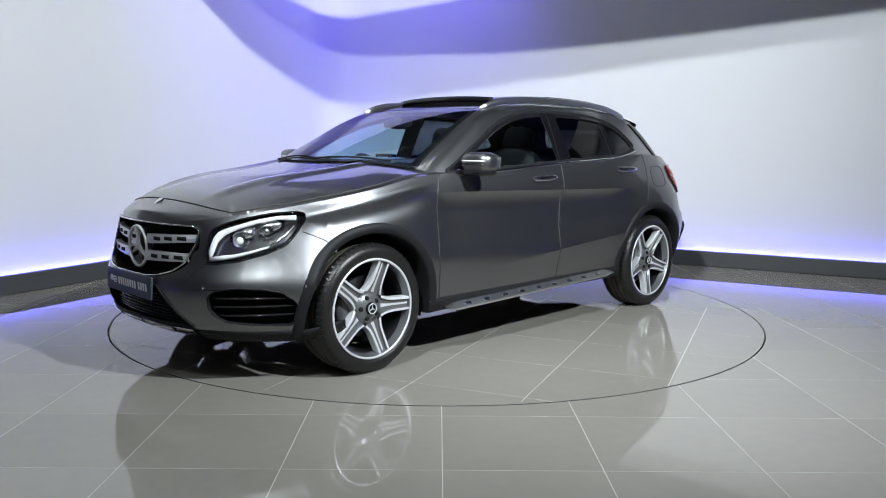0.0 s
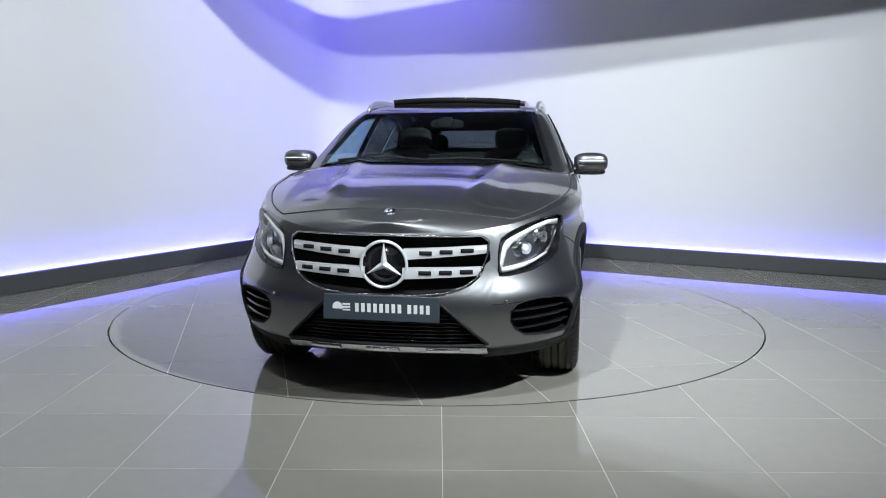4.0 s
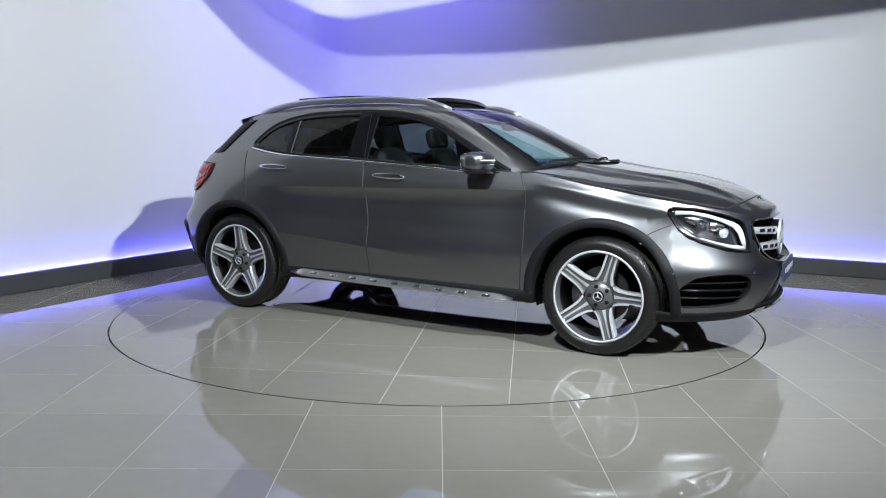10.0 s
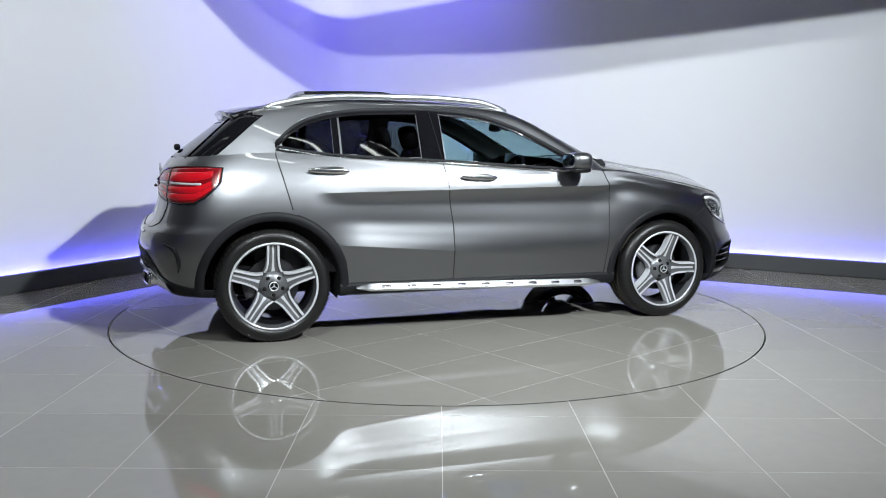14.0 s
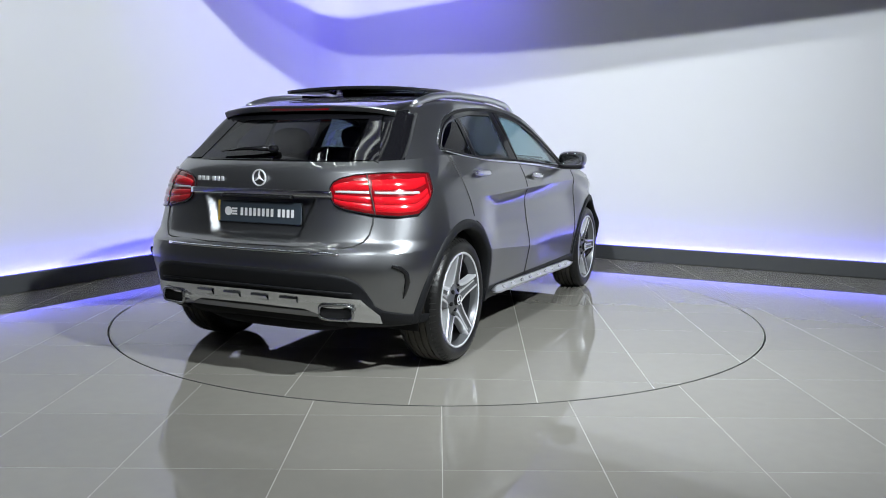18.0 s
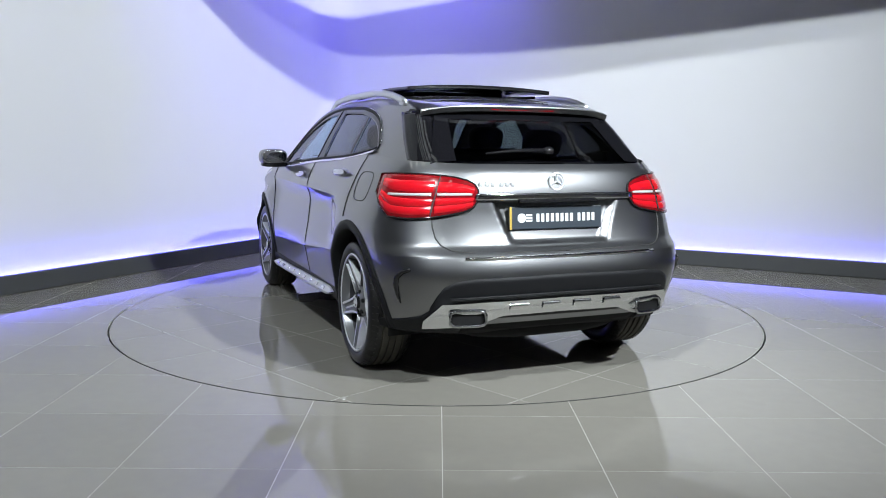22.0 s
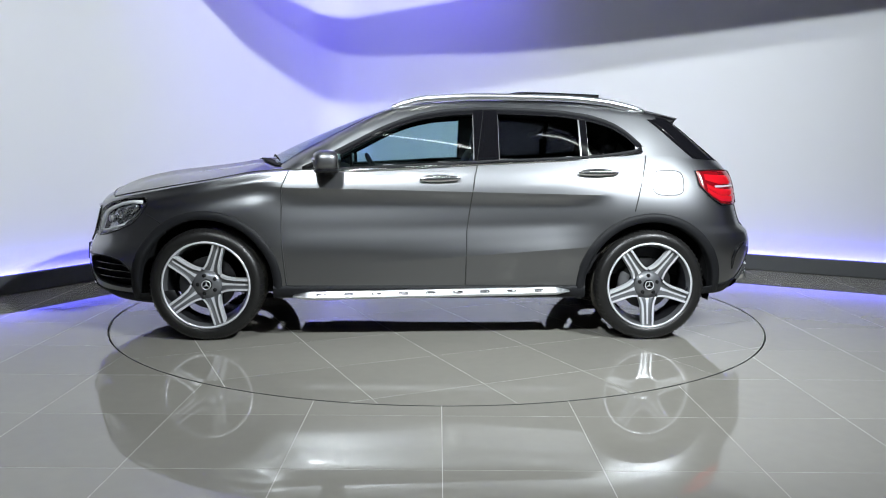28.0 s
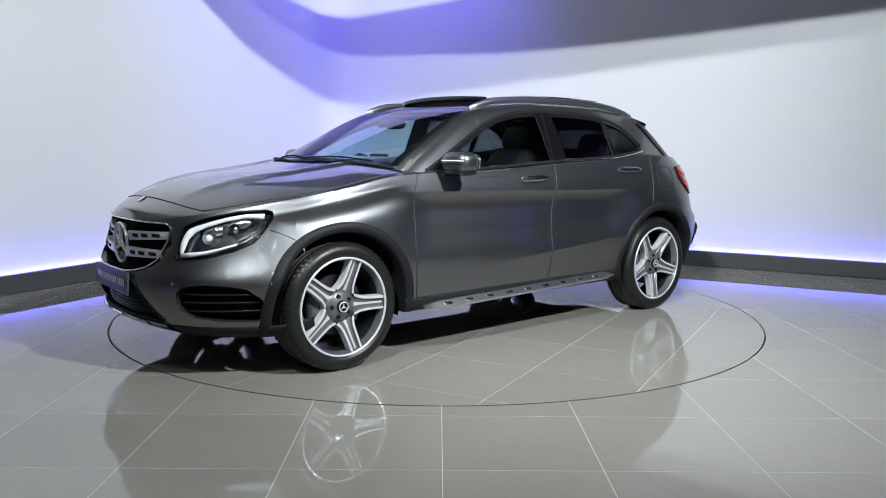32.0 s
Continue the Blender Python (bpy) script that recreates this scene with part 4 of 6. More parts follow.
    for a in np.linspace(math.radians(-28), math.radians(28), 9):
        rows.append([(r * math.cos(a), yy, r * math.sin(a)) for r, yy in ((0.115, H - 0.075), (0.175, H - 0.075), (0.178, H - 0.14), (0.115, H - 0.14), (0.115, H - 0.075))])
    part("brake_caliper", grid_bm(np.array(rows)), CALIPER, wheel, "grey brake caliper")
    return wheel


def star_part(name, parent, r, thick, at, axis, ring=True, mat=None, label=""):
    """Round emblem: a ring with three tapered arms; axis is the way it faces."""
    bm = bmesh.new()
    for k in range(3):
        a = math.radians(90 + 120 * k)
        c, s = math.cos(a), math.sin(a)
        w = r * 0.15
        tip, left, right = (r * c * 0.96, r * s * 0.96), (-w * s * 1.0, w * c * 1.0), (w * s * 1.0, -w * c * 1.0)
        pts = [(0, 0, thick * 1.6), (left[0], left[1], 0), (tip[0], tip[1], thick * 0.4), (right[0], right[1], 0)]
        v = [bm.verts.new(p) for p in pts]
        bm.faces.new((v[0], v[1], v[2]))
        bm.faces.new((v[0], v[2], v[3]))
        b = [bm.verts.new((p[0], p[1], -thick)) for p in pts[1:]]
        bm.faces.new((v[1], b[0], b[1], v[2]))
        bm.faces.new((v[2], b[1], b[2], v[3]))
    if ring:
        rows = []
        for k in range(48):
            a = 2 * math.pi * k / 48
            rows.append([((r + thick * 0.9 * math.cos(q)) * math.cos(a), (r + thick * 0.9 * math.cos(q)) * math.sin(a), thick * math.sin(q)) for q in np.linspace(0, 2 * math.pi, 9)])
        grid_bm(np.array(rows), True, bm)
    rot = {"X": Matrix(((0, 0, 1, 0), (1, 0, 0, 0), (0, 1, 0, 0), (0, 0, 0, 1))), "-X": Matrix(((0, 0, -1, 0), (-1, 0, 0, 0), (0, 1, 0, 0), (0, 0, 0, 1))), "Y": Matrix(((-1, 0, 0, 0), (0, 0, 1, 0), (0, 1, 0, 0), (0, 0, 0, 1)))}[axis]
    bmesh.ops.transform(bm, matrix=Matrix.Translation(at) @ rot, verts=bm.verts)
    ob = part(name, bm, mat or RIM_SILVER, parent, label, smooth=False)
    return ob


def build_car():
    car = new("car")
    tagged(car, "metallic grey compact crossover car on the turntable, sunroof tilted open", "car")
    car_body(car)
    car_cabin(car)
    for x in (WHEEL_X, -WHEEL_X):
        wheel_parts(car, x, 0.752, 1, 108 if x > 0 else -90)
        wheel_parts(car, x, -0.752, -1, 180 if x > 0 else 90)
    car_details(car)
    return car


# ---- fittings of the car ----
def nose(a, z, out=0.0):
    """Point on the nose at plan angle a (degrees, 0 ahead) and height z, moved out along the normal."""
    a, z = np.broadcast_arrays(np.radians(np.asarray(a, float)), np.asarray(z, float))

    def at(q):
        c, s = np.maximum(np.cos(q), 1e-6), np.sin(np.abs(q))
        x = FS + (x_front(z) - FS) * c ** (2 / 3.0)
        return x, np.sign(q) * half_width(x, z) * s ** (2 / 2.5)

    x, y = at(a)
    x0, y0 = at(a - 0.02)
    x1, y1 = at(a + 0.02)
    tx, ty = x1 - x0, y1 - y0
    n = np.hypot(tx, ty) + 1e-9
    return np.stack([x + out * ty / n, y - out * tx / n, z], -1)


def tail(q, z, out=0.0):
    """Point on the tail at fraction q (-1..1) of the half width."""
    q, z = np.broadcast_arrays(np.asarray(q, float), np.asarray(z, float))

    def at(f):
        f = np.clip(f, -0.9995, 0.9995)
        x = RS + (x_rear(z) - RS) * (1 - np.abs(f) ** 3.5) ** (1 / 6)
        return x, f * half_width(x, z)

    x, y = at(q)
    x0, y0 = at(q - 0.004)
    x1, y1 = at(q + 0.004)
    tx, ty = x1 - x0, y1 - y0
    n = np.hypot(tx, ty) + 1e-9
    return np.stack([x - out * ty / n, y + out * tx / n, z], -1)


def sheet(fn, a0, a1, lo, hi, na, nz, out, thick=0.0):
    """A sheet on nose or tail between two height curves."""
    A = np.linspace(a0, a1, na)
    L = np.array([lo(abs(a)) if callable(lo) else lo for a in A])
    H = np.array([hi(abs(a)) if callable(hi) else hi for a in A])
    Z = L[:, None] + (H - L)[:, None] * np.linspace(0, 1, nz)
    AA = np.repeat(A[:, None], nz, 1)
    o = out(AA, Z) if callable(out) else out
    bm = grid_bm(fn(AA, Z, o))
    if thick:
        lathe_shell(bm, thick)
    return bm


def outline(fn, a0, a1, lo, hi, out, sgn=1, n=40):
    A = np.linspace(a0, a1, n)
    pts = [fn(sgn * a, lo(a), out) for a in A] + [fn(sgn * a, hi(a), out) for a in A[::-1]]
    return [tuple(float(v) for v in p) for p in pts]


def ellipsoid(bm, at, size, seg=20, power=1.0, turn=None):
    m = Matrix.Translation(at) @ (turn or Matrix()) @ Matrix.Diagonal((*size, 1))
    bmesh.ops.create_uvsphere(bm, u_segments=seg, v_segments=max(8, seg // 2), radius=1, matrix=m)
    return bm


def rounded(bm, at, size, p=4.0, turn=None, n=18):
    """A rounded box: a superellipsoid of half sizes."""
    rows = []
    for u in np.linspace(-math.pi / 2, math.pi / 2, n):
        row = []
        for v in np.linspace(0, 2 * math.pi, 2 * n, endpoint=False):
            f = lambda c: math.copysign(abs(c) ** (2 / p), c)
            row.append((size[0] * f(math.cos(u)) * f(math.cos(v)), size[1] * f(math.cos(u)) * f(math.sin(v)), size[2] * f(math.sin(u))))
        rows.append(row + [row[0]])
    first = len(bm.verts)
    grid_bm(np.array(rows), bm=bm)
    bm.verts.ensure_lookup_table()
    bmesh.ops.transform(bm, matrix=Matrix.Translation(at) @ (turn or Matrix()), verts=bm.verts[first:])
    bmesh.ops.remove_doubles(bm, verts=bm.verts[first:], dist=1e-5)
    return bm


def letter_bars(name, parent, words, at, size, across, up, mat):
    """Plain bars in place of lettering: one small bar a character, along 'across'."""
    across, up = Vector(across), Vector(up)
    n = across.cross(up).normalized()
    total = sum(len(w) for w in words) + 0.6 * (len(words) - 1)
    step = size[0] / total
    x = -size[0] / 2
    for w in words:
        for _ in w:
            c = Vector(at) + across * (x + step * 0.5)
            bm = bmesh.new()
            hw, hh = step * 0.29, size[1] / 2
            v = [bm.verts.new(c + across * a + up * b + n * d) for d in (0, 0.0015) for a, b in ((-hw, -hh), (hw, -hh), (hw, hh), (-hw, hh))]
            for f in ((4, 5, 6, 7), (0, 1, 5, 4), (1, 2, 6, 5), (2, 3, 7, 6), (3, 0, 4, 7)):
                bm.faces.new([v[k] for k in f])
            part(name, bm, mat, parent, smooth=False)
            x += step
        x += step * 0.6


def headlight(car, sgn):
    lamp = part("headlight", lathe_shell(sheet(nose, 28.6 * sgn, 60.3 * sgn, lamp_low, lamp_high, 30, 10, -0.045), 0.004), LAMP_INNER, car, "clear headlight with a white light guide and projector")
    o1, o2 = outline(nose, 28.6, 60.3, lamp_low, lamp_high, 0.001, sgn), outline(nose, 28.6, 60.3, lamp_low, lamp_high, -0.045, sgn)
    part("bezel", grid_bm(np.array([o1, o2]).transpose(1, 0, 2), True), GLOSS_BLACK, lamp)
    part("rim", tube_bm(o1, 0.004, 6, True), GLOSS_BLACK, lamp)
    # white light guide: broad down the inner edge, narrower along the lower edge
    def ribbon(P, name, mat, label, depth=-0.010):
        rows = []
        for a, z, w, flat in P:
            p = nose(a * sgn, z, depth)
            e = nose((a + 1) * sgn, z, depth) - p
            d = np.array([0, 0, 1.0]) if flat else e / (np.linalg.norm(e) + 1e-9)
            rows.append([p - d * w, p + d * w])
        part(name, lathe_shell(grid_bm(np.array(rows)), 0.010), mat, lamp, label)

    ribbon([(29.9, 0.645, 0.022, 1), (30.6, 0.668, 0.034, 1), (31.6, 0.700, 0.036, 1), (33, 0.738, 0.024, 1), (35.5, 0.763, 0.015, 1), (40, 0.787, 0.011, 1), (46, 0.813, 0.010, 1), (52, 0.830, 0.010, 1), (57.5, 0.830, 0.012, 1)], "light_guide", LAMP_CLEAR, "frosted white light guide")
    ribbon([(30.2, 0.632, 0.011, 1), (34, 0.639, 0.012, 1), (39, 0.650, 0.009, 1), (44, 0.668, 0.006, 1), (50, 0.693, 0.004, 1)], "light_guide", LAMP_CLEAR, "frosted white light guide")
    ribbon([(50, 0.698, 0.006, 1), (53, 0.720, 0.006, 1), (55.8, 0.748, 0.006, 1), (57.2, 0.775, 0.006, 1), (58.0, 0.80, 0.006, 1)], "side_guide", REFLECTOR, "")
    ribbon([(36.5, 0.735, 0.022, 1), (39, 0.742, 0.030, 1), (42, 0.748, 0.034, 1), (45, 0.752, 0.030, 1)], "reflector", REFLECTOR, "", -0.034)
    ribbon([(46.5, 0.765, 0.030, 1), (49, 0.775, 0.036, 1), (52, 0.785, 0.034, 1), (55, 0.80, 0.022, 1)], "reflector", REFLECTOR, "", -0.032)
    for a, z, r, name in ((40.5, 0.722, 0.027, "projector"), (49.5, 0.765, 0.024, "reflector_bowl")):
        c = nose(a * sgn, z, -0.012)
        n = (nose(a * sgn, z, 0.1) - nose(a * sgn, z, 0.0)) * 10
        bm = revolve_bm([(r * 1.15, 0.006), (r * 1.2, 0.0), (r * 1.0, -0.006), (r * 0.8, -0.022), (0.002, -0.026)], 24, "X")
        turn = Vector((1, 0, 0)).rotation_difference(Vector((float(n[0]), float(n[1]), 0.0))).to_matrix().to_4x4()
        bmesh.ops.transform(bm, matrix=Matrix.Translation(c) @ turn, verts=bm.verts)
        ob = part(name, bm, REFLECTOR, lamp)
        bm = ellipsoid(bmesh.new(), c - n * 0.008, (r * 0.72, r * 0.72, r * 0.72), 16)
        part("lens", bm, LAMP_CLEAR if name == "projector" else REFLECTOR, lamp)
    part("upper_mask", sheet(nose, 31 * sgn, 60.0 * sgn, lambda a: 0.13 * float(lamp_low(a)) + 0.87 * float(lamp_high(a)), lamp_high, 30, 4, -0.018, 0.003), GLOSS_BLACK, lamp)
    part("cover", sheet(nose, 28.6 * sgn, 60.3 * sgn, lamp_low, lamp_high, 34, 12, 0.003), GLASS_LAMP, lamp, "clear lamp cover").visible_shadow = False


def front_end(car):
    for sgn in (1, -1):
        headlight(car, sgn)
        intake = part("side_intake", lathe_shell(sheet(nose, 31.3 * sgn, 59.5 * sgn, fog_low, fog_high, 24, 8, -0.05), 0.004), MATT_BLACK, car, "black air intake with three slats")
        o1, o2 = outline(nose, 31.3, 59.5, fog_low, fog_high, 0.002, sgn), outline(nose, 31.3, 59.5, fog_low, fog_high, -0.05, sgn)
        part("duct", grid_bm(np.array([o1, o2]).transpose(1, 0, 2), True), CLADDING, intake)
        part("edge", tube_bm(o1, 0.004, 6, True), CLADDING, intake)
        # dark tapered bar painted in for the shade of the lip's groove
        part("groove", tube_bm([nose(a * sgn, 0.500 - 0.010 * (38 - a) / 13, 0.0005) for a in np.linspace(38, 25, 14)], lambda t: 0.006 - 0.005 * t, 6, squash=(0.5, 1.0)), CLADDING, intake)
        for z0, z1 in ((0.365, 0.372), (0.41, 0.415), (0.452, 0.455)):
            rows = []
            for a in np.linspace(32.5, 58.3, 20):
                z = z0 + (z1 - z0) * (a - 32) / 26
                if not float(fog_low(a)) < z < float(fog_high(a)):
                    continue
                rows.append([nose(a * sgn, z - 0.006, -0.045), nose(a * sgn, z - 0.003, -0.012), nose(a * sgn, z + 0.003, -0.012), nose(a * sgn, z + 0.005, -0.045)])
            part("slat", lathe_shell(grid_bm(np.array(rows)), 0.002), GLOSS_BLACK, intake)
        part("chin", sheet(nose, 24 * sgn, 72 * sgn, 0.222, lambda a: 0.284 + 0.03 * max(0, (a - 60) / 12), 24, 4, 0.004, 0.004), CLADDING, car, "dark lower bumper edge")
        p = nose(60.5 * sgn, 0.507, 0.001)
        part("parking_sensor", ellipsoid(bmesh.new(), p, (0.010, 0.006, 0.010), 12), PAINT, car)
        p = nose(29.5 * sgn, 0.50, 0.001)
        part("parking_sensor", ellipsoid(bmesh.new(), p, (0.006, 0.009, 0.009), 12), PAINT, car)
    # radiator grille
    grille = part("grille", grid_bm(np.stack([np.stack([front_at(Y, np.full_like(Y, z)) - 0.075, Y, np.full_like(Y, z)], -1) for z in np.linspace(0.52, 0.80, 8) for Y in [np.linspace(-0.48, 0.48, 25)]])), MATT_BLACK, car, "black radiator grille with two pierced silver louvres")
    Z = np.linspace(0.535, 0.785, 30)
    ring = [(float(front_at(grille_half(z), z)) + 0.010, float(grille_half(z)), z) for z in Z]
    loop = ring + [(float(front_at(y, 0.788)) + 0.014, y, 0.788) for y in np.linspace(0.42, -0.42, 21)] + [(x, -y, z) for x, y, z in ring[::-1]] + [(float(front_at(y, 0.532)) + 0.006, y, 0.532) for y in np.linspace(-0.17, 0.17, 9)]
    part("grille_frame", tube_bm(loop, 0.0038, 6, True), CHROME, grille, "thin chrome grille frame")
    back = [(x - 0.06, y, z) for x, y, z in loop]
    part("grille_throat", grid_bm(np.array([loop, back]).transpose(1, 0, 2), True), GLOSS_BLACK, grille)
    for zc_in, zc_out, h in ((0.705, 0.728, 0.021), (0.622, 0.634, 0.022)):
        for sgn in (1, -1):
            rows = []
            for y in np.linspace(0.085, 0.447 if zc_out > 0.7 else 0.428, 18):
                t = (y - 0.085) / 0.36
                z = zc_in + (zc_out - zc_in) * t
                x = float(front_at(y, z))
                hh = h * (1.15 - 0.3 * t)
                rows.append([(x - 0.03, y * sgn, z - hh), (x + 0.002, y * sgn, z - hh), (x + 0.006, y * sgn, z), (x + 0.001, y * sgn, z + hh), (x - 0.03, y * sgn, z + hh)])
            bar = part("louvre", grid_bm(np.array(rows)), RIM_SILVER, grille, "satin silver grille louvre")
            auto_smooth(bar, 25)
            # black plates stand in for the dark holes through the louvre
            for yc in (0.185, 0.275, 0.365):
                t = (yc - 0.085) / 0.36
                z = zc_in + (zc_out - zc_in) * t + 0.001
                rows = []
                for y in np.linspace(yc - 0.028, yc + 0.028, 5):
                    x = float(front_at(y, z)) + 0.0075
                    rows.append([(x, y * sgn, z - 0.009), (x, y * sgn, z + 0.009)])
                part("slot", lathe_shell(grid_bm(np.array(rows)), 0.004), MATT_BLACK, bar)
    xs = float(front_at(0.0, 0.66))
    part("emblem_backing", revolve_bm([(0.002, xs - 0.004), (0.102, xs - 0.006), (0.104, xs - 0.03)], 40, "X"), GLOSS_BLACK, grille).location = (0, 0, 0.66)
    star_part("emblem", grille, 0.103, 0.008, (xs + 0.004, 0, 0.66), "X", label="large chrome ring emblem")
    # bonnet badge
    bm = revolve_bm([(0.001, 0.004), (0.022, 0.003), (0.026, 0.0), (0.026, -0.01)], 28, "X")
    bmesh.ops.transform(bm, matrix=Matrix.Translation((2.085, 0, float(bonnet_z(2.085, np.array([0.0]), float(half_at(2.085, float(z_shoulder(2.085)))), float(z_shoulder(2.085)))[0]) + 0.004)) @ Matrix.Rotation(radians(-52), 4, "Y"), verts=bm.verts)
    part("bonnet_badge", bm, CHROME, car, "small round bonnet badge")
    # lower grille and silver skid plate
    low = part("lower_grille", grid_bm(np.stack([np.stack([front_at(Y, np.full_like(Y, z)) - 0.06, Y, np.full_like(Y, z)], -1) for z in np.linspace(0.285, 0.50, 6) for Y in [np.linspace(-0.48, 0.48, 21)]])), MATT_BLACK, car, "black lower grille with fine slats")
    for z in np.linspace(0.315, 0.475, 10):
        Y = np.linspace(-0.44 + (z - 0.3) * 0.95, 0.44 - (z - 0.3) * 0.95, 21)
        part("slat", tube_bm([(float(front_at(y, z)) - 0.035, y, z) for y in Y], 0.004, 6), GLOSS_BLACK, low)
    rim = [(float(front_at(y, z)) + 0.001, y, z) for y, z in [(0.27 + (0.488 - z) * 1.05, z) for z in np.linspace(0.305, 0.488, 10)]]
    loop = rim + [(float(front_at(y, 0.490)) + 0.001, y, 0.490) for y in np.linspace(0.26, -0.26, 13)] + [(x, -y, z) for x, y, z in rim[::-1]] + [(float(front_at(y, 0.303)) + 0.001, y, 0.303) for y in np.linspace(-0.45, 0.45, 17)]
    part("mouth_edge", tube_bm(loop, 0.007, 6, True), CLADDING, low)
    part("mouth_throat", grid_bm(np.array([loop, [(x - 0.055, y, z) for x, y, z in loop]]).transpose(1, 0, 2), True), MATT_BLACK, low)
    rows = []
    for y in np.linspace(-0.46, 0.46, 41):
        zt, zl = 0.302 - 0.010 * (abs(y) / 0.46) ** 3, 0.250 - 0.012 * (abs(y) / 0.46) ** 4
        rows.append([(float(front_at(y, z)) + o, y, z) for z, o in ((zt, 0.0), (zt - 0.004, 0.016), ((zt + zl) / 2, 0.020), (zl + 0.003, 0.012), (zl - 0.006, -0.03))])
    skid = part("skid_plate", grid_bm(np.array(rows)), POLISHED, car, "satin silver skid plate with raised pads")
    auto_smooth(skid, 25)
    for yc in (-0.27, 0.0, 0.27):
        rows = []
        for y in np.linspace(yc - 0.075, yc + 0.075, 9):
            rows.append([(float(front_at(y, z)) + o, y, z) for z, o in ((0.290, 0.018), (0.286, 0.026), (0.270, 0.027), (0.262, 0.0185))])
        part("pad", grid_bm(np.array(rows)), CHROME, skid)
    # plate
    plate = part("dealer_plate", box_bm(2.257, 0, 0.474, 0.012, 0.522, 0.112, 0.003, 2, turn=Matrix.Rotation(radians(-4), 4, "Y")), PLATE_GREY, car, "slate grey dealer plate with pale lettering", smooth=False)
    plate_writing(plate, (2.2642, 0, 0.474), (0, 1, 0), (0.07, 0, 0.998))


def plate_writing(plate, at, across, up):
    A, U = Vector(across), Vector(up).normalized()
    n = A.cross(U)
    c = Vector(at)
    letter_bars("letter_bar", plate, ("PPPPPPPP", "CCCC"), c + A * 0.052, (0.345, 0.040), A, U, PLATE_WHITE)
    bm = bmesh.new()
    rot = Matrix((A, U, n)).transposed().to_4x4()
    m = Matrix.Translation(c - A * 0.195) @ rot
    made = bmesh.ops.create_circle(bm, cap_ends=True, segments=20, radius=0.023, matrix=m)
    part("logo_disc", lathe_shell(bm, 0.001), PLATE_WHITE, plate, smooth=False)
    for k in (-1, 0, 1):
        bm = box_bm(0, 0, 0, 0.034, 0.009, 0.002)
        bmesh.ops.transform(bm, matrix=Matrix.Translation(c - A * 0.155 + U * (0.0135 * k)) @ rot, verts=bm.verts)
        part("logo_bar", bm, PLATE_WHITE, plate, smooth=False)


def arch_trim(car):
    for cx in (WHEEL_X, -WHEEL_X):
        for sgn in (1, -1):
            rows = []
            ext = 10
            for k in range(-ext, 61 + ext):
                th = math.pi * min(max(k, 0), 60) / 60
                drop = 0.0
                if k < 0:
                    drop = -k / ext
                if k > 60:
                    drop = (k - 60) / ext
                front_side = k <= 0
                row = []
                for r, o in ((0.396, -0.07), (0.400, -0.004), (0.407, 0.006), (0.428, 0.010), (0.450, 0.008), (0.456, -0.003)):
                    x = cx + r * math.cos(th)
                    z0 = WHEEL_Z + r * math.sin(th)
                    zb = 0.245 if (front_side and cx > 0) else 0.29 if (k > 60 and cx < 0) else 0.262
                    z = z0 - (z0 - zb) * drop
                    y = float(half_at(x, max(z, 0.24))) + o
                    row.append((x, sgn * y, z))
                rows.append(row)
            part("arch_moulding", grid_bm(np.array(rows)), CLADDING, car, "dark plastic wheel arch moulding")
            # liner
            rows = []
            for a in np.linspace(math.radians(-14), math.radians(194), 30):
                rows.append([(cx + 0.402 * math.cos(a), sgn * y, WHEEL_Z + 0.402 * math.sin(a)) for y in (0.84 if abs(math.cos(a)) < 0.8 else 0.80, 0.50)])
            bm = grid_bm(np.array(rows))
            fan = [bm.verts.new(tuple(r[1])) for r in rows]
            bm.faces.new(fan)
            part("wheel_arch_liner", bm, MATT_BLACK, car)


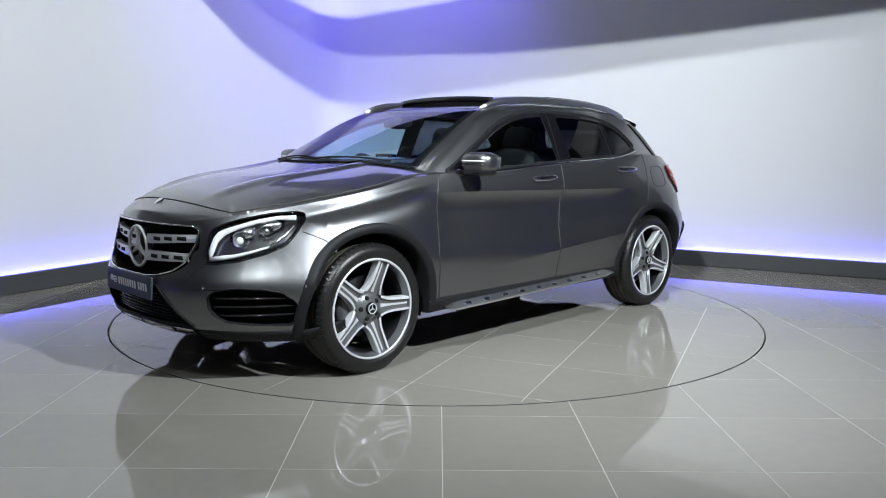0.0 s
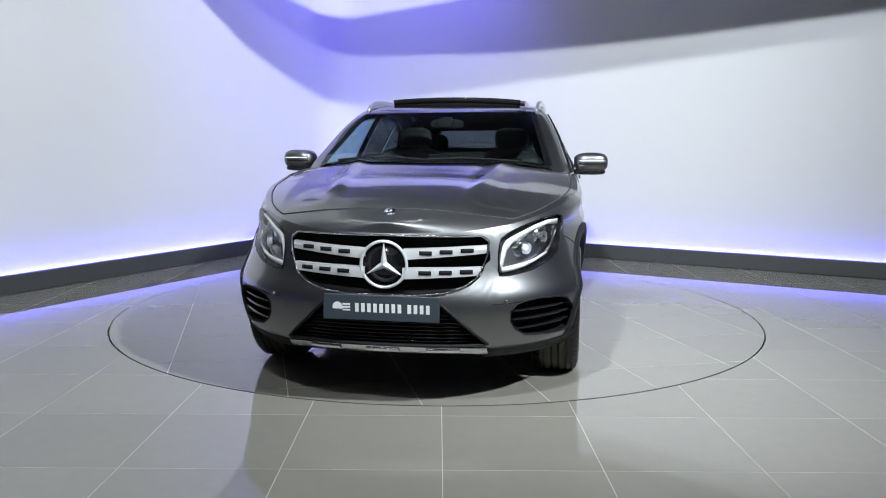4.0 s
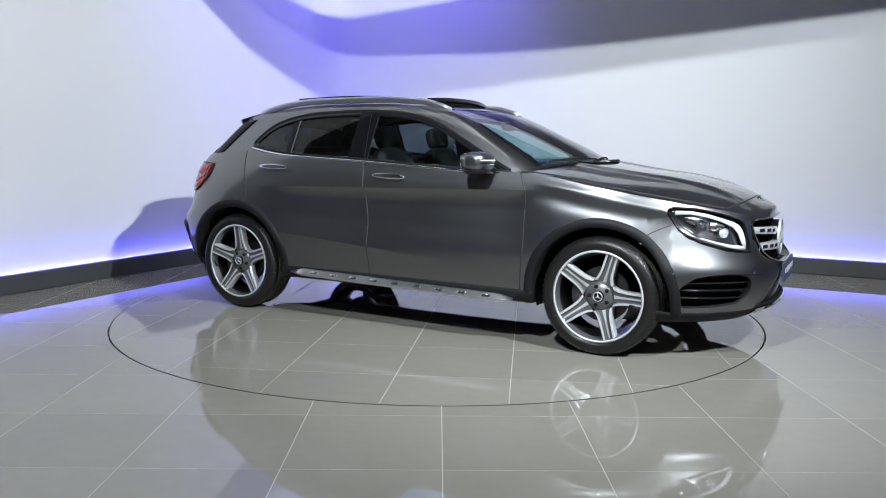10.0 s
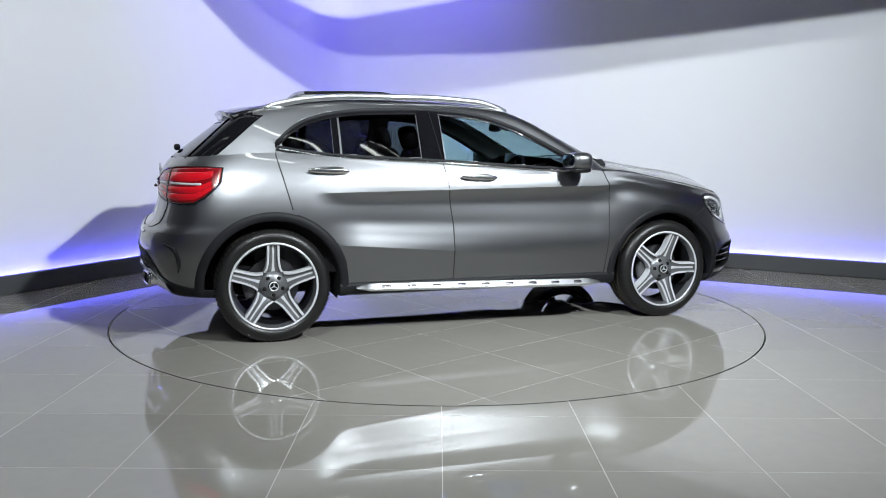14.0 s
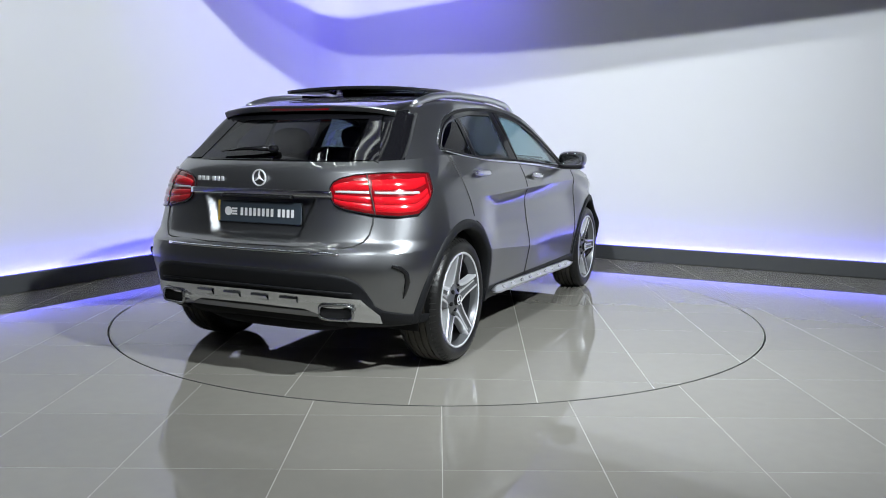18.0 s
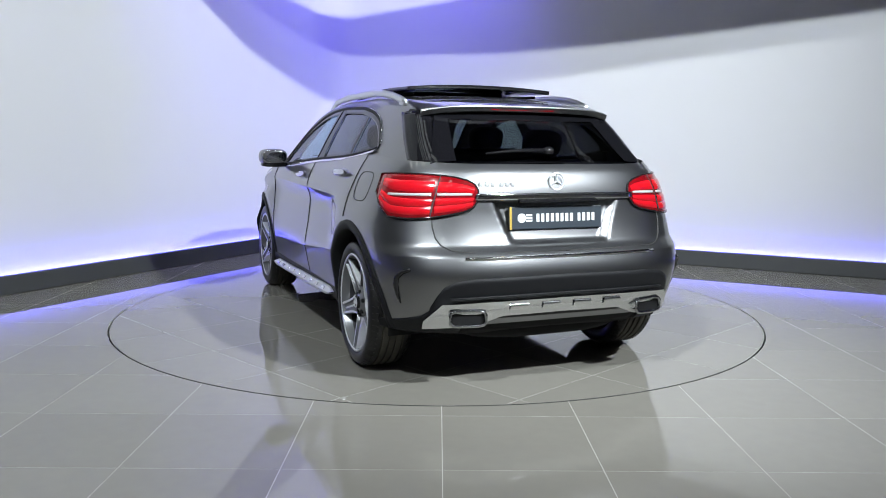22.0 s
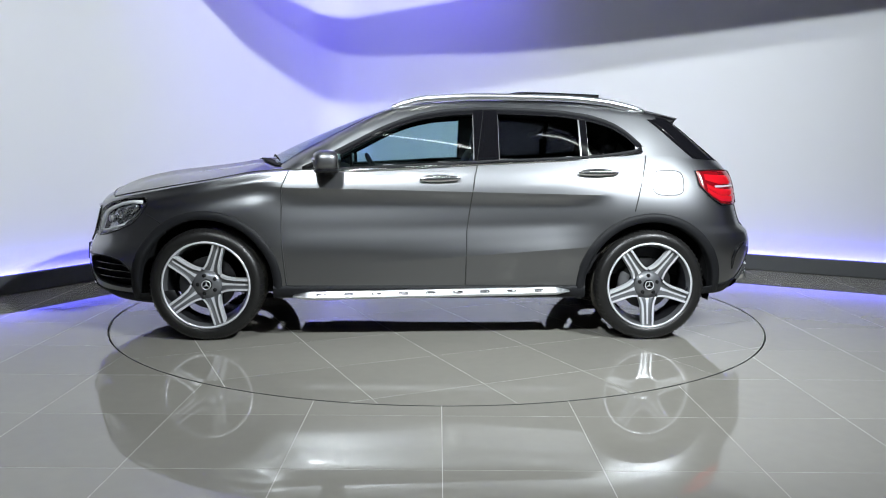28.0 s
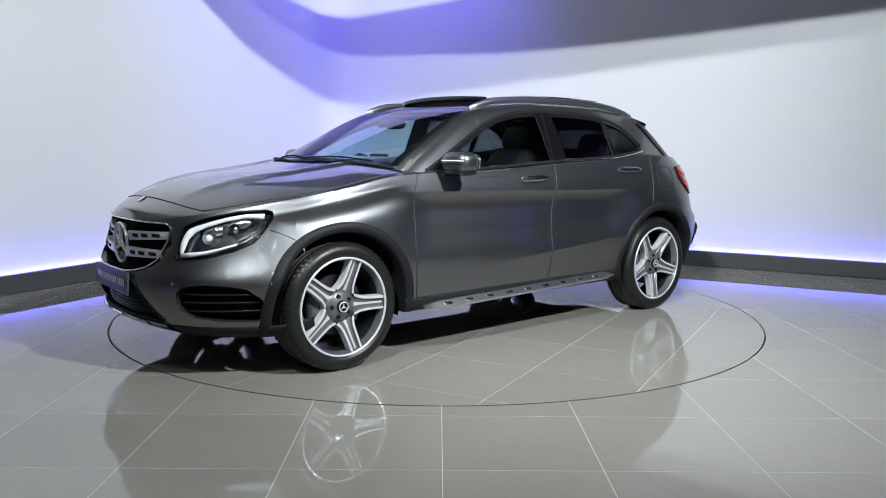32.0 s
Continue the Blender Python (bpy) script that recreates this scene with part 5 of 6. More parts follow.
def sides(car):
    for sgn in (1, -1):
        # dark sill and bright step strip
        rows = []
        for x in np.linspace(-0.95, 0.95, 50):
            rows.append([(x, sgn * (float(half_at(x, z)) + o), z) for z, o in ((0.338, -0.004), (0.334, 0.006), (0.318, 0.010), (0.275, 0.012), (0.258, -0.01), (0.250, -0.06))])
        part("sill", grid_bm(np.array(rows)), CLADDING, car, "dark plastic sill")
        rows = []
        for x in np.linspace(-0.85, 0.83, 60):
            e = min(1, (x + 0.85) / 0.09, (0.83 - x) / 0.09)
            zc, h = 0.294 - 0.016 * (x / 0.84), 0.004 + 0.021 * max(0, e)
            rows.append([(x, sgn * (float(half_at(x, 0.30)) + o), zc + d * h) for d, o in ((1, 0.006), (0.9, 0.022), (-0.4, 0.044), (-0.9, 0.042), (-1, 0.010))])
        step = part("side_step", grid_bm(np.array(rows)), SATIN, car, "polished aluminium side step strip with raised pads")
        auto_smooth(step, 25)
        for x in np.linspace(-0.66, 0.66, 9):
            part("stud", rounded(bmesh.new(), (x, sgn * (float(half_at(x, 0.30)) + 0.032), 0.298 - 0.016 * x / 0.84), (0.030, 0.0055, 0.010), 5, Matrix.Rotation(sgn * radians(35), 4, "X"), n=8), POLISHED, step)
        # panel gaps: dark bars on the skin in place of shaded seams
        for k in range(3):
            z0 = 0.34 if k < 2 else 0.80
            zz = np.linspace(z0, float(z_shoulder(seam_x(k, 1.05))), 30)
            part("panel_gap", tube_bm(side_path(seam_x(k, zz), zz, 0.0003, sgn), 0.004, 6), GAP_BLACK, car)
        th = np.linspace(math.radians(15), math.radians(72), 16)
        part("panel_gap", tube_bm(side_path(-WHEEL_X + 0.457 * np.cos(th), WHEEL_Z + 0.457 * np.sin(th), 0.0003, sgn), 0.003, 6), GAP_BLACK, car)
        xx = np.linspace(-0.95, 0.87, 30)
        part("panel_gap", tube_bm(side_path(xx, np.full(30, 0.340), 0.0003, sgn), 0.003, 6), GAP_BLACK, car)
        # bumper joint by the headlight
        P = [nose(a * sgn, z, 0.0003) for a, z in ((59.9, 0.765), (63, 0.745), (66, 0.72), (68.5, 0.69))]
        part("panel_gap", tube_bm(P, 0.0025, 6), GAP_BLACK, car)
        # bonnet shut line: along the shoulder, then across the nose
        def deck(x, y):
            zs = float(z_shoulder(x))
            return float(bonnet_z(x, np.array([y]), float(half_at(x, zs)), zs)[0]) + 0.0006
        line = [(x, sgn * 0.955 * float(half_at(x, float(z_shoulder(x)))), 0) for x in np.linspace(0.84, 1.97, 46)]
        y_in = abs(line[-1][1])
        line += [(2.055 - 0.085 * (y / y_in) ** 3, sgn * y, 0) for y in np.linspace(y_in, 0.0, 24)[1:]]
        part("panel_gap", tube_bm([(x, y, deck(x, abs(y))) for x, y, _ in line], 0.0038, 6), GAP_BLACK, car)
        # door handles
        for xc, zc, tilt in ((-0.05, 0.984, 0.035), (-1.012, 1.026, 0.02)):
            y = float(half_at(xc, zc))
            cup = part("door_handle", rounded(bmesh.new(), (xc + 0.005, sgn * (y - 0.012), zc - 0.008), (0.116, 0.018, 0.036), 2.4, n=16), PAINT, car, "chrome door handle in a recessed cup")
            turn = Matrix.Rotation(tilt, 4, "Y")
            part("grip", rounded(bmesh.new(), (xc, sgn * (y + 0.020), zc + 0.004), (0.124, 0.012, 0.019), 2.4, turn, 16), POLISHED, cup, "chrome grip")
        # mirrors
        mirror = part("door_mirror", rounded(bmesh.new(), (0.620, sgn * 0.925, 1.093), (0.078, 0.102, 0.060), 3.0, Matrix.Rotation(sgn * 0.10, 4, "Z"), 18), PAINT, car, "grey door mirror with black base")
        part("mirror_base", rounded(bmesh.new(), (0.615, sgn * 0.918, 1.036), (0.076, 0.098, 0.020), 3.0, n=14), GLOSS_BLACK, mirror)
        part("arm", tube_bm([(0.64, sgn * 0.80, 1.02), (0.635, sgn * 0.84, 1.030), (0.625, sgn * 0.90, 1.042)], 0.018, 10, squash=(1.6, 0.8)), GLOSS_BLACK, mirror)
        part("mirror_glass", rounded(bmesh.new(), (0.545, sgn * 0.928, 1.094), (0.006, 0.088, 0.048), 3.0, n=14), CHROME, mirror, "mirror glass in a black frame")
        for z in (1.085, 1.102):
            rows = []
            for q in np.linspace(-0.07, 0.085, 12):
                e = (1 - abs(q / 0.102) ** 3) ** (1 / 3)
                x = 0.620 + 0.078 * e * 0.985
                rows.append((x + 0.001 - q * sgn * 0.10 * sgn, sgn * (0.925 + q), z))
            part("indicator_strip", tube_bm(rows, 0.0045, 6), GLOSS_BLACK if z < 1.09 else LAMP_CLEAR, mirror)
        # roof rails
        X = np.linspace(0.235, -1.345, 40)
        base = cabin_z(X, np.full(40, 0.565))
        lift = 0.024 * np.clip(np.minimum((0.235 - X) / 0.18, (X + 1.345) / 0.22), 0, 1) ** 0.7
        P = [(x, sgn * (0.583 - 0.02 * ((x + 0.5) / 0.9) ** 2), float(z + l)) for x, z, l in zip(X, base, lift)]
        part("roof_rail", tube_bm(P, 0.0145, 12, squash=(1.0, 1.45)), SATIN, car, "satin aluminium roof rail")
        for x in (0.19, -1.30):
            i = int(np.argmin(np.abs(X - x)))
            part("rail_foot", rounded(bmesh.new(), (P[i][0], P[i][1], P[i][2] - 0.012), (0.055, 0.014, 0.016), 3, n=10), SATIN, car)
    # fuel flap on the left rear wing
    P = []
    for k in range(40):
        a = 2 * math.pi * k / 40
        f = lambda c: math.copysign(abs(c) ** 0.55, c)
        x, z = -1.444 + 0.098 * f(math.cos(a)), 0.973 + 0.074 * f(math.sin(a))
        P.append((x, float(half_at(x, z)) + 0.0004, z))
    part("fuel_flap", tube_bm(P, 0.0026, 6, True), GAP_BLACK, car, "fuel filler flap outline")


def tail_low(q):
    return np.interp(q, (0.51, 0.53, 0.58, 0.66, 0.75, 0.86, 0.93, 0.96, 0.975, 0.985), (0.925, 0.892, 0.872, 0.858, 0.845, 0.836, 0.843, 0.885, 0.94, 1.0))


def tail_high(q):
    return np.interp(q, (0.51, 0.53, 0.58, 0.66, 0.78, 0.88, 0.95, 0.98, 0.985), (0.970, 1.0, 1.020, 1.036, 1.046, 1.050, 1.050, 1.045, 1.025))


def rear_end(car):
    for sgn in (1, -1):
        lamp = part("tail_light", sheet(tail, 0.51 * sgn, 0.978 * sgn, tail_low, tail_high, 60, 14, 0.010, 0.012), LAMP_RED_DARK, car, "red tail light with a pale band")
        part("lamp_edge", tube_bm(outline(tail, 0.51, 0.978, tail_low, tail_high, 0.008, sgn), 0.005, 6, True), GLOSS_BLACK, lamp)
        for q0, q1 in ((0.545, 0.735), (0.765, 0.945)):
            part("pale_band", sheet(tail, q0 * sgn, q1 * sgn, lambda q: 0.948 - 0.012 * (q - 0.7), lambda q: 0.960 - 0.012 * (q - 0.7), 14, 3, 0.0125, 0.003), LAMP_BAND, lamp, "clear reversing light band")
        part("split_line", tube_bm([tail((0.735 + 0.02 * (1 - k / 9)) * sgn, z, 0.012) for k, z in enumerate(np.linspace(float(tail_low(0.75)), float(tail_high(0.75)), 10))], 0.003, 6), GAP_BLACK, lamp)
        for z0, z1 in ((0.09, 0.265), (0.275, 0.45), (0.60, 0.85)):
            for q0, q1 in ((0.535, 0.738), (0.758, 0.966)):
                rows = []
                for q in np.linspace(q0, q1, 16):
                    lo, hi = float(tail_low(q)), float(tail_high(q))
                    rows.append([tail(q * sgn, lo + (hi - lo) * f, o) for f, o in ((z0, 0.010), (z0 + 0.02, 0.0135), (z1 - 0.02, 0.0135), (z1, 0.010))])
                part("light_bar", grid_bm(np.array(rows)), LAMP_RED, lamp, "bright red light bar")
        # tailgate shut lines
        P = [tail(q * sgn, z, 0.0006) for q, z in ((0.745, 0.84), (0.74, 0.80), (0.725, 0.75), (0.70, 0.715), (0.66, 0.695), (0.61, 0.687), (0.3, 0.682), (0.0, 0.681))]
        part("panel_gap", tube_bm(P, 0.004, 6), GAP_BLACK, car)
        # corner vents
        P = [(0.865, 0.605), (0.895, 0.592), (0.915, 0.565), (0.92, 0.52), (0.915, 0.47), (0.905, 0.435)]
        path = [tail(q * sgn, z, 0.0005) for q, z in P]
        fine = [tuple(np.array([np.interp(u, range(len(P)), [p[c] for p in path]) for c in range(3)])) for u in np.linspace(0, len(P) - 1, 24)]
        part("corner_vent", tube_bm(fine, lambda t: 0.004 + 0.014 * math.sin(math.pi * (0.15 + 0.85 * t)) , 8, squash=(1.0, 0.7)), GLOSS_BLACK, car, "black bumper corner vent")
        # exhaust tips
        f = lambda c: math.copysign(abs(c) ** 0.45, c)
        ring = [(0.0, 0.086 * f(math.cos(2 * math.pi * k / 48)), 0.036 * f(math.sin(2 * math.pi * k / 48))) for k in range(48)]
        tip = part("exhaust_tip", tube_bm(ring, 0.0085, 8, True), DARK_CHROME, car, "chrome rectangular exhaust tip")
        tip.location = (-2.072, sgn * 0.512, 0.373)
        tip.rotation_euler = (0, 0, radians(-12 * sgn))
        part("tail_pipe", grid_bm(np.array([ring, [(0.05, y, z) for _, y, z in ring]]).transpose(1, 0, 2), True), CHROME, tip)
        # black sheet stands in for the shaded inside of the pipe
        bm = bmesh.new()
        bm.faces.new([bm.verts.new((0.008, y * 0.97, z * 0.95)) for _, y, z in ring])
        part("opening", bm, MATT_BLACK, tip, smooth=False)
        # lower corners
        part("valance_corner", sheet(tail, 0.60 * sgn, 0.99 * sgn, lambda q: 0.265 + 0.02 * q, lambda q: float(np.interp(q, (0.6, 0.75, 0.82, 0.97), (0.50, 0.43, 0.375, 0.33))), 40, 8, 0.004, 0.004), CLADDING, car, "dark lower bumper corner")
    # black band over the diffuser
    top = lambda q: float(np.interp(q, (0, 0.55, 0.66, 0.73, 0.78), (0.572, 0.566, 0.552, 0.515, 0.42)))
    band = part("bumper_band", sheet(tail, -0.78, 0.78, 0.36, top, 50, 10, 0.005, 0.006), CLADDING, car, "black plastic lower rear bumper")
    part("band_ridge", tube_bm([tail(q, 0.478 - 0.03 * abs(q) ** 3, 0.010) for q in np.linspace(-0.68, 0.68, 40)], 0.006, 6), CLADDING, band)
    rows = []
    for q in np.linspace(-0.80, 0.80, 61):
        aq = abs(q)
        zt = float(np.interp(aq, (0, 0.5, 0.72, 0.80), (0.462, 0.458, 0.448, 0.36)))
        zl = float(np.interp(aq, (0, 0.38, 0.48, 0.55, 0.8), (0.372, 0.368, 0.335, 0.318, 0.30)))
        rows.append([tail(q, z, o) for z, o in ((zt, 0.004), (zt - 0.006, 0.022), ((zt + zl) / 2, 0.026), (zl + 0.006, 0.016), (zl, -0.02))])
    diff = part("diffuser", grid_bm(np.array(rows)), POLISHED, car, "polished silver rear diffuser trim")
    auto_smooth(diff, 25)
    for yc in (-0.3, -0.1, 0.1, 0.3):
        rows = []
        for q in np.linspace(yc - 0.055, yc + 0.055, 9):
            rows.append([tail(q, z, o) for z, o in ((0.440, 0.025), (0.434, 0.033), (0.414, 0.034), (0.404, 0.0255))])
        part("pad", grid_bm(np.array(rows)), POLISHED, diff)
    part("valance", sheet(tail, -0.62, 0.62, 0.26, 0.375, 24, 5, -0.03, 0.006), MATT_BLACK, car, "black rear valance")
    # chrome handle strip, loading sill, badge bars, emblem
    part("tailgate_strip", sheet(tail, -0.525, 0.525, 0.926, lambda q: 0.952 + 0.006 * (1 - q * q), 40, 5, lambda A, Z: 0.014 + 0.008 * (Z - 0.926) / 0.03, 0.01), CHROME, car, "chrome tailgate strip")
    part("loading_sill", sheet(tail, -0.60, 0.60, 0.655, 0.668, 30, 3, 0.006, 0.004), CHROME, car, "chrome loading sill strip")
    xs = float(x_rear(np.array(1.012))) - 0.006
    star_part("rear_emblem", car, 0.040, 0.005, (xs - 0.004, 0, 1.013), "-X", label="round chrome rear emblem")
    badge = part("model_badge", box_bm(0, 0, 0, 0.001, 0.001, 0.001), CHROME, car, "chrome model badge bars")
    zc = 1.003
    for y in (0.405, 0.375, 0.345, 0.300, 0.270, 0.240):
        x = float(rear_at(y, zc)) - 0.006
        part("badge_bar", box_bm(x, y, zc, 0.006, 0.021, 0.024, 0.002), RIM_SILVER, badge)
    # dealer plate in the recess
    plate = part("dealer_plate", box_bm(-1.986, 0, 0.836, 0.010, 0.524, 0.112, 0.003, 2, turn=Matrix.Rotation(radians(4), 4, "Y")), PLATE_GREY, car, "slate grey dealer plate with a yellow edge", smooth=False)
    plate_writing(plate, (-1.9922, 0, 0.836), (0, -1, 0), (0.07, 0, 0.998))
    part("yellow_edge", box_bm(-1.9917, 0.256, 0.836, 0.002, 0.012, 0.108, turn=Matrix.Rotation(radians(4), 4, "Y")), PLATE_YELLOW, plate, smooth=False)
    part("plate_lamp_hood", box_bm(-2.004, 0, 0.918, 0.03, 0.44, 0.014, 0.005), GLOSS_BLACK, car)
    # rear spoiler
    rows = []
    for y in np.linspace(-0.56, 0.56, 41):
        e = 1 - (abs(y) / 0.56) ** 4
        xr = -1.560 - 0.058 * e
        zr = 1.366 + 0.030 * e
        x0 = -1.30
        z0 = float(cabin_z(x0, y))
        xm = -1.48
        zm = float(cabin_z(xm, y))
        zm = zm * 0.5 + 0.5 * max(zm, zr + 0.022)
        xl = -1.50
        zl = float(cabin_z(xl, y)) - 0.008
        rows.append([(x0, y, z0 - 0.003), (-1.39, y, max(z0 + (zr - z0) * (x0 + 1.39) / (x0 - xr), float(cabin_z(-1.39, y)) + 0.003)), (xm, y, z0 + (zr - z0) * (x0 - xm) / (x0 - xr) + 0.004), (xr, y, zr), (xr - 0.002, y, zr - 0.006), (xr + 0.012, y, zr - 0.030), (xr + 0.09, y, zr - 0.040), (xl, y, min(zl, zr - 0.01))])
    sp = part("rear_spoiler", grid_bm(np.array(rows)), PAINT, car, "grey roof spoiler")
    auto_smooth(sp, 40)
    part("high_brake_light", box_bm(-1.606, 0, 1.378, 0.012, 0.376, 0.011, 0.003, turn=Matrix.Rotation(radians(-25), 4, 'Y')), LAMP_RED, car, "red high brake light")
    for sgn in (1, -1):
        rows = []
        for t in np.linspace(0, 1, 10):
            top = np.array([-1.38 - 0.205 * t, 0.55 - 0.025 * t, float(cabin_z(-1.38, 0.55)) * (1 - t) + 1.372 * t])
            low = np.array([-1.455 - 0.13 * t, 0.597 - 0.072 * t, 1.312 + 0.055 * t])
            rows.append([(top * (1 - u) + low * u) * np.array([1, sgn, 1]) for u in np.linspace(0, 1, 6)])
        part("spoiler_side", lathe_shell(grid_bm(np.array(rows)), 0.012), PAINT, sp)
        rows = []
        for t in np.linspace(0.0, 1.0, 14):
            p = backlight_point(np.array(1.0 * sgn), np.array(t), 0.0)
            d = 0.165
            row = []
            for k in range(6):
                x, z = p[0] - 0.012 + (d + 0.012) * k / 5, p[2] + 0.006
                row.append((x, sgn * (max(float(cabin_y(x, z)), 0.2) + 0.004), z))
            rows.append(row)
        part("screen_fin", lathe_shell(grid_bm(np.array(rows, dtype=float)), 0.004), PRINT_BLACK, car, "gloss black fin beside the rear window")
    # rear wiper
    base = backlight_point(np.array(-0.02), np.array(0.16), 0.03)
    end = backlight_point(np.array(0.58), np.array(0.12), 0.03)
    wiper = part("rear_wiper", rounded(bmesh.new(), base, (0.022, 0.028, 0.022), 2.5, n=10), GLOSS_BLACK, car, "black rear wiper")
    part("arm", tube_bm([base, (np.array(base) + np.array(end)) / 2 + np.array([-0.006, 0, 0.008]), end], lambda t: 0.015 - 0.010 * t, 8), GLOSS_BLACK, wiper)


def top_end(car):
    # sunroof lid slid back and raised, wind deflector up
    def lid_z(x, y):
        return 1.516 + 0.034 * ramp(-x, 0.38, 0.60) - 0.012 * ramp(-x, 0.7, 1.2) - 0.020 * (abs(y) / 0.46) ** 2.2
    rows = [[(x, y, float(lid_z(x, y))) for y in np.linspace(-0.455, 0.455, 25)] for x in np.linspace(-0.40, -1.09, 16)]
    lid = part("sunroof_lid", lathe_shell(grid_bm(np.array(rows)), 0.02), GLOSS_BLACK, car, "black glass sunroof lid slid open over the roof")
    for y in (-0.40, 0.40):
        part("lid_arm", tube_bm([(-0.45, y, 1.46), (-0.62, y, 1.50), (-1.0, y, 1.485)], 0.010, 6), MATT_BLACK, lid)
    rows = [(0.045 - 0.05 * (y / 0.45) ** 2, y, 1.503 - 0.016 * (abs(y) / 0.45) ** 2.4) for y in np.linspace(-0.445, 0.445, 25)]
    defl = part("wind_deflector", tube_bm(rows, 0.013, 8, squash=(0.8, 1.3)), GLOSS_BLACK, car, "raised black sunroof wind deflector")
    part("mesh", grid_bm(np.array([rows, [(x - 0.03, y, z - 0.075) for x, y, z in rows]]).transpose(1, 0, 2)), MATT_BLACK, defl)
    # black header above the windscreen
    S, T = np.meshgrid(np.linspace(-1, 1, 31), np.linspace(0, 1, 6), indexing="ij")
    y = S * 0.50
    x = 0.285 - 0.25 * T - 0.19 * y * y
    part("roof_header", grid_bm(np.stack([x, y, cabin_z(x, y) + 0.003], -1)), GLOSS_BLACK, car, "gloss black roof front")
    # windscreen frit, cowl and wipers
    for sgn in (1, -1):
        rows = [[screen_point(np.array(s * sgn), np.array(t), 0.002) for s in (0.955, 1.02)] for t in np.linspace(0, 1, 20)]
        part("screen_seal", grid_bm(np.array(rows)), GLOSS_BLACK, car)
    cowl = []
    for y in np.linspace(-0.70, 0.70, 31):
        x = 1.13 - 0.42 * y * y
        yb = column("side", min(x, FS - 0.001), np.array([1.0]))[0] if x < FS else np.array([x, float(half_at(x, float(z_shoulder(x)))), float(z_shoulder(x))])
        zb = float(bonnet_z(x, np.array([y]), yb[1], yb[2])[0])
        cowl.append([(x + 0.02, y, zb + 0.006), (x - 0.05, y, zb + 0.004), (x - 0.10, y, zb + 0.002), (x - 0.16, y, zb + 0.012)])
    part("cowl", grid_bm(np.array(cowl)), MATT_BLACK, car, "black windscreen cowl")
    for y0, y1 in ((0.52, -0.05), (0.0, -0.56)):
        P = [screen_point(np.array((y0 + (y1 - y0) * t) / 0.66), np.array(0.035 + 0.03 * math.sin(math.pi * t)), 0.010) for t in np.linspace(0, 1, 12)]
        part("windscreen_wiper", tube_bm(P, 0.0055, 6), MATT_BLACK, car, "black windscreen wiper")


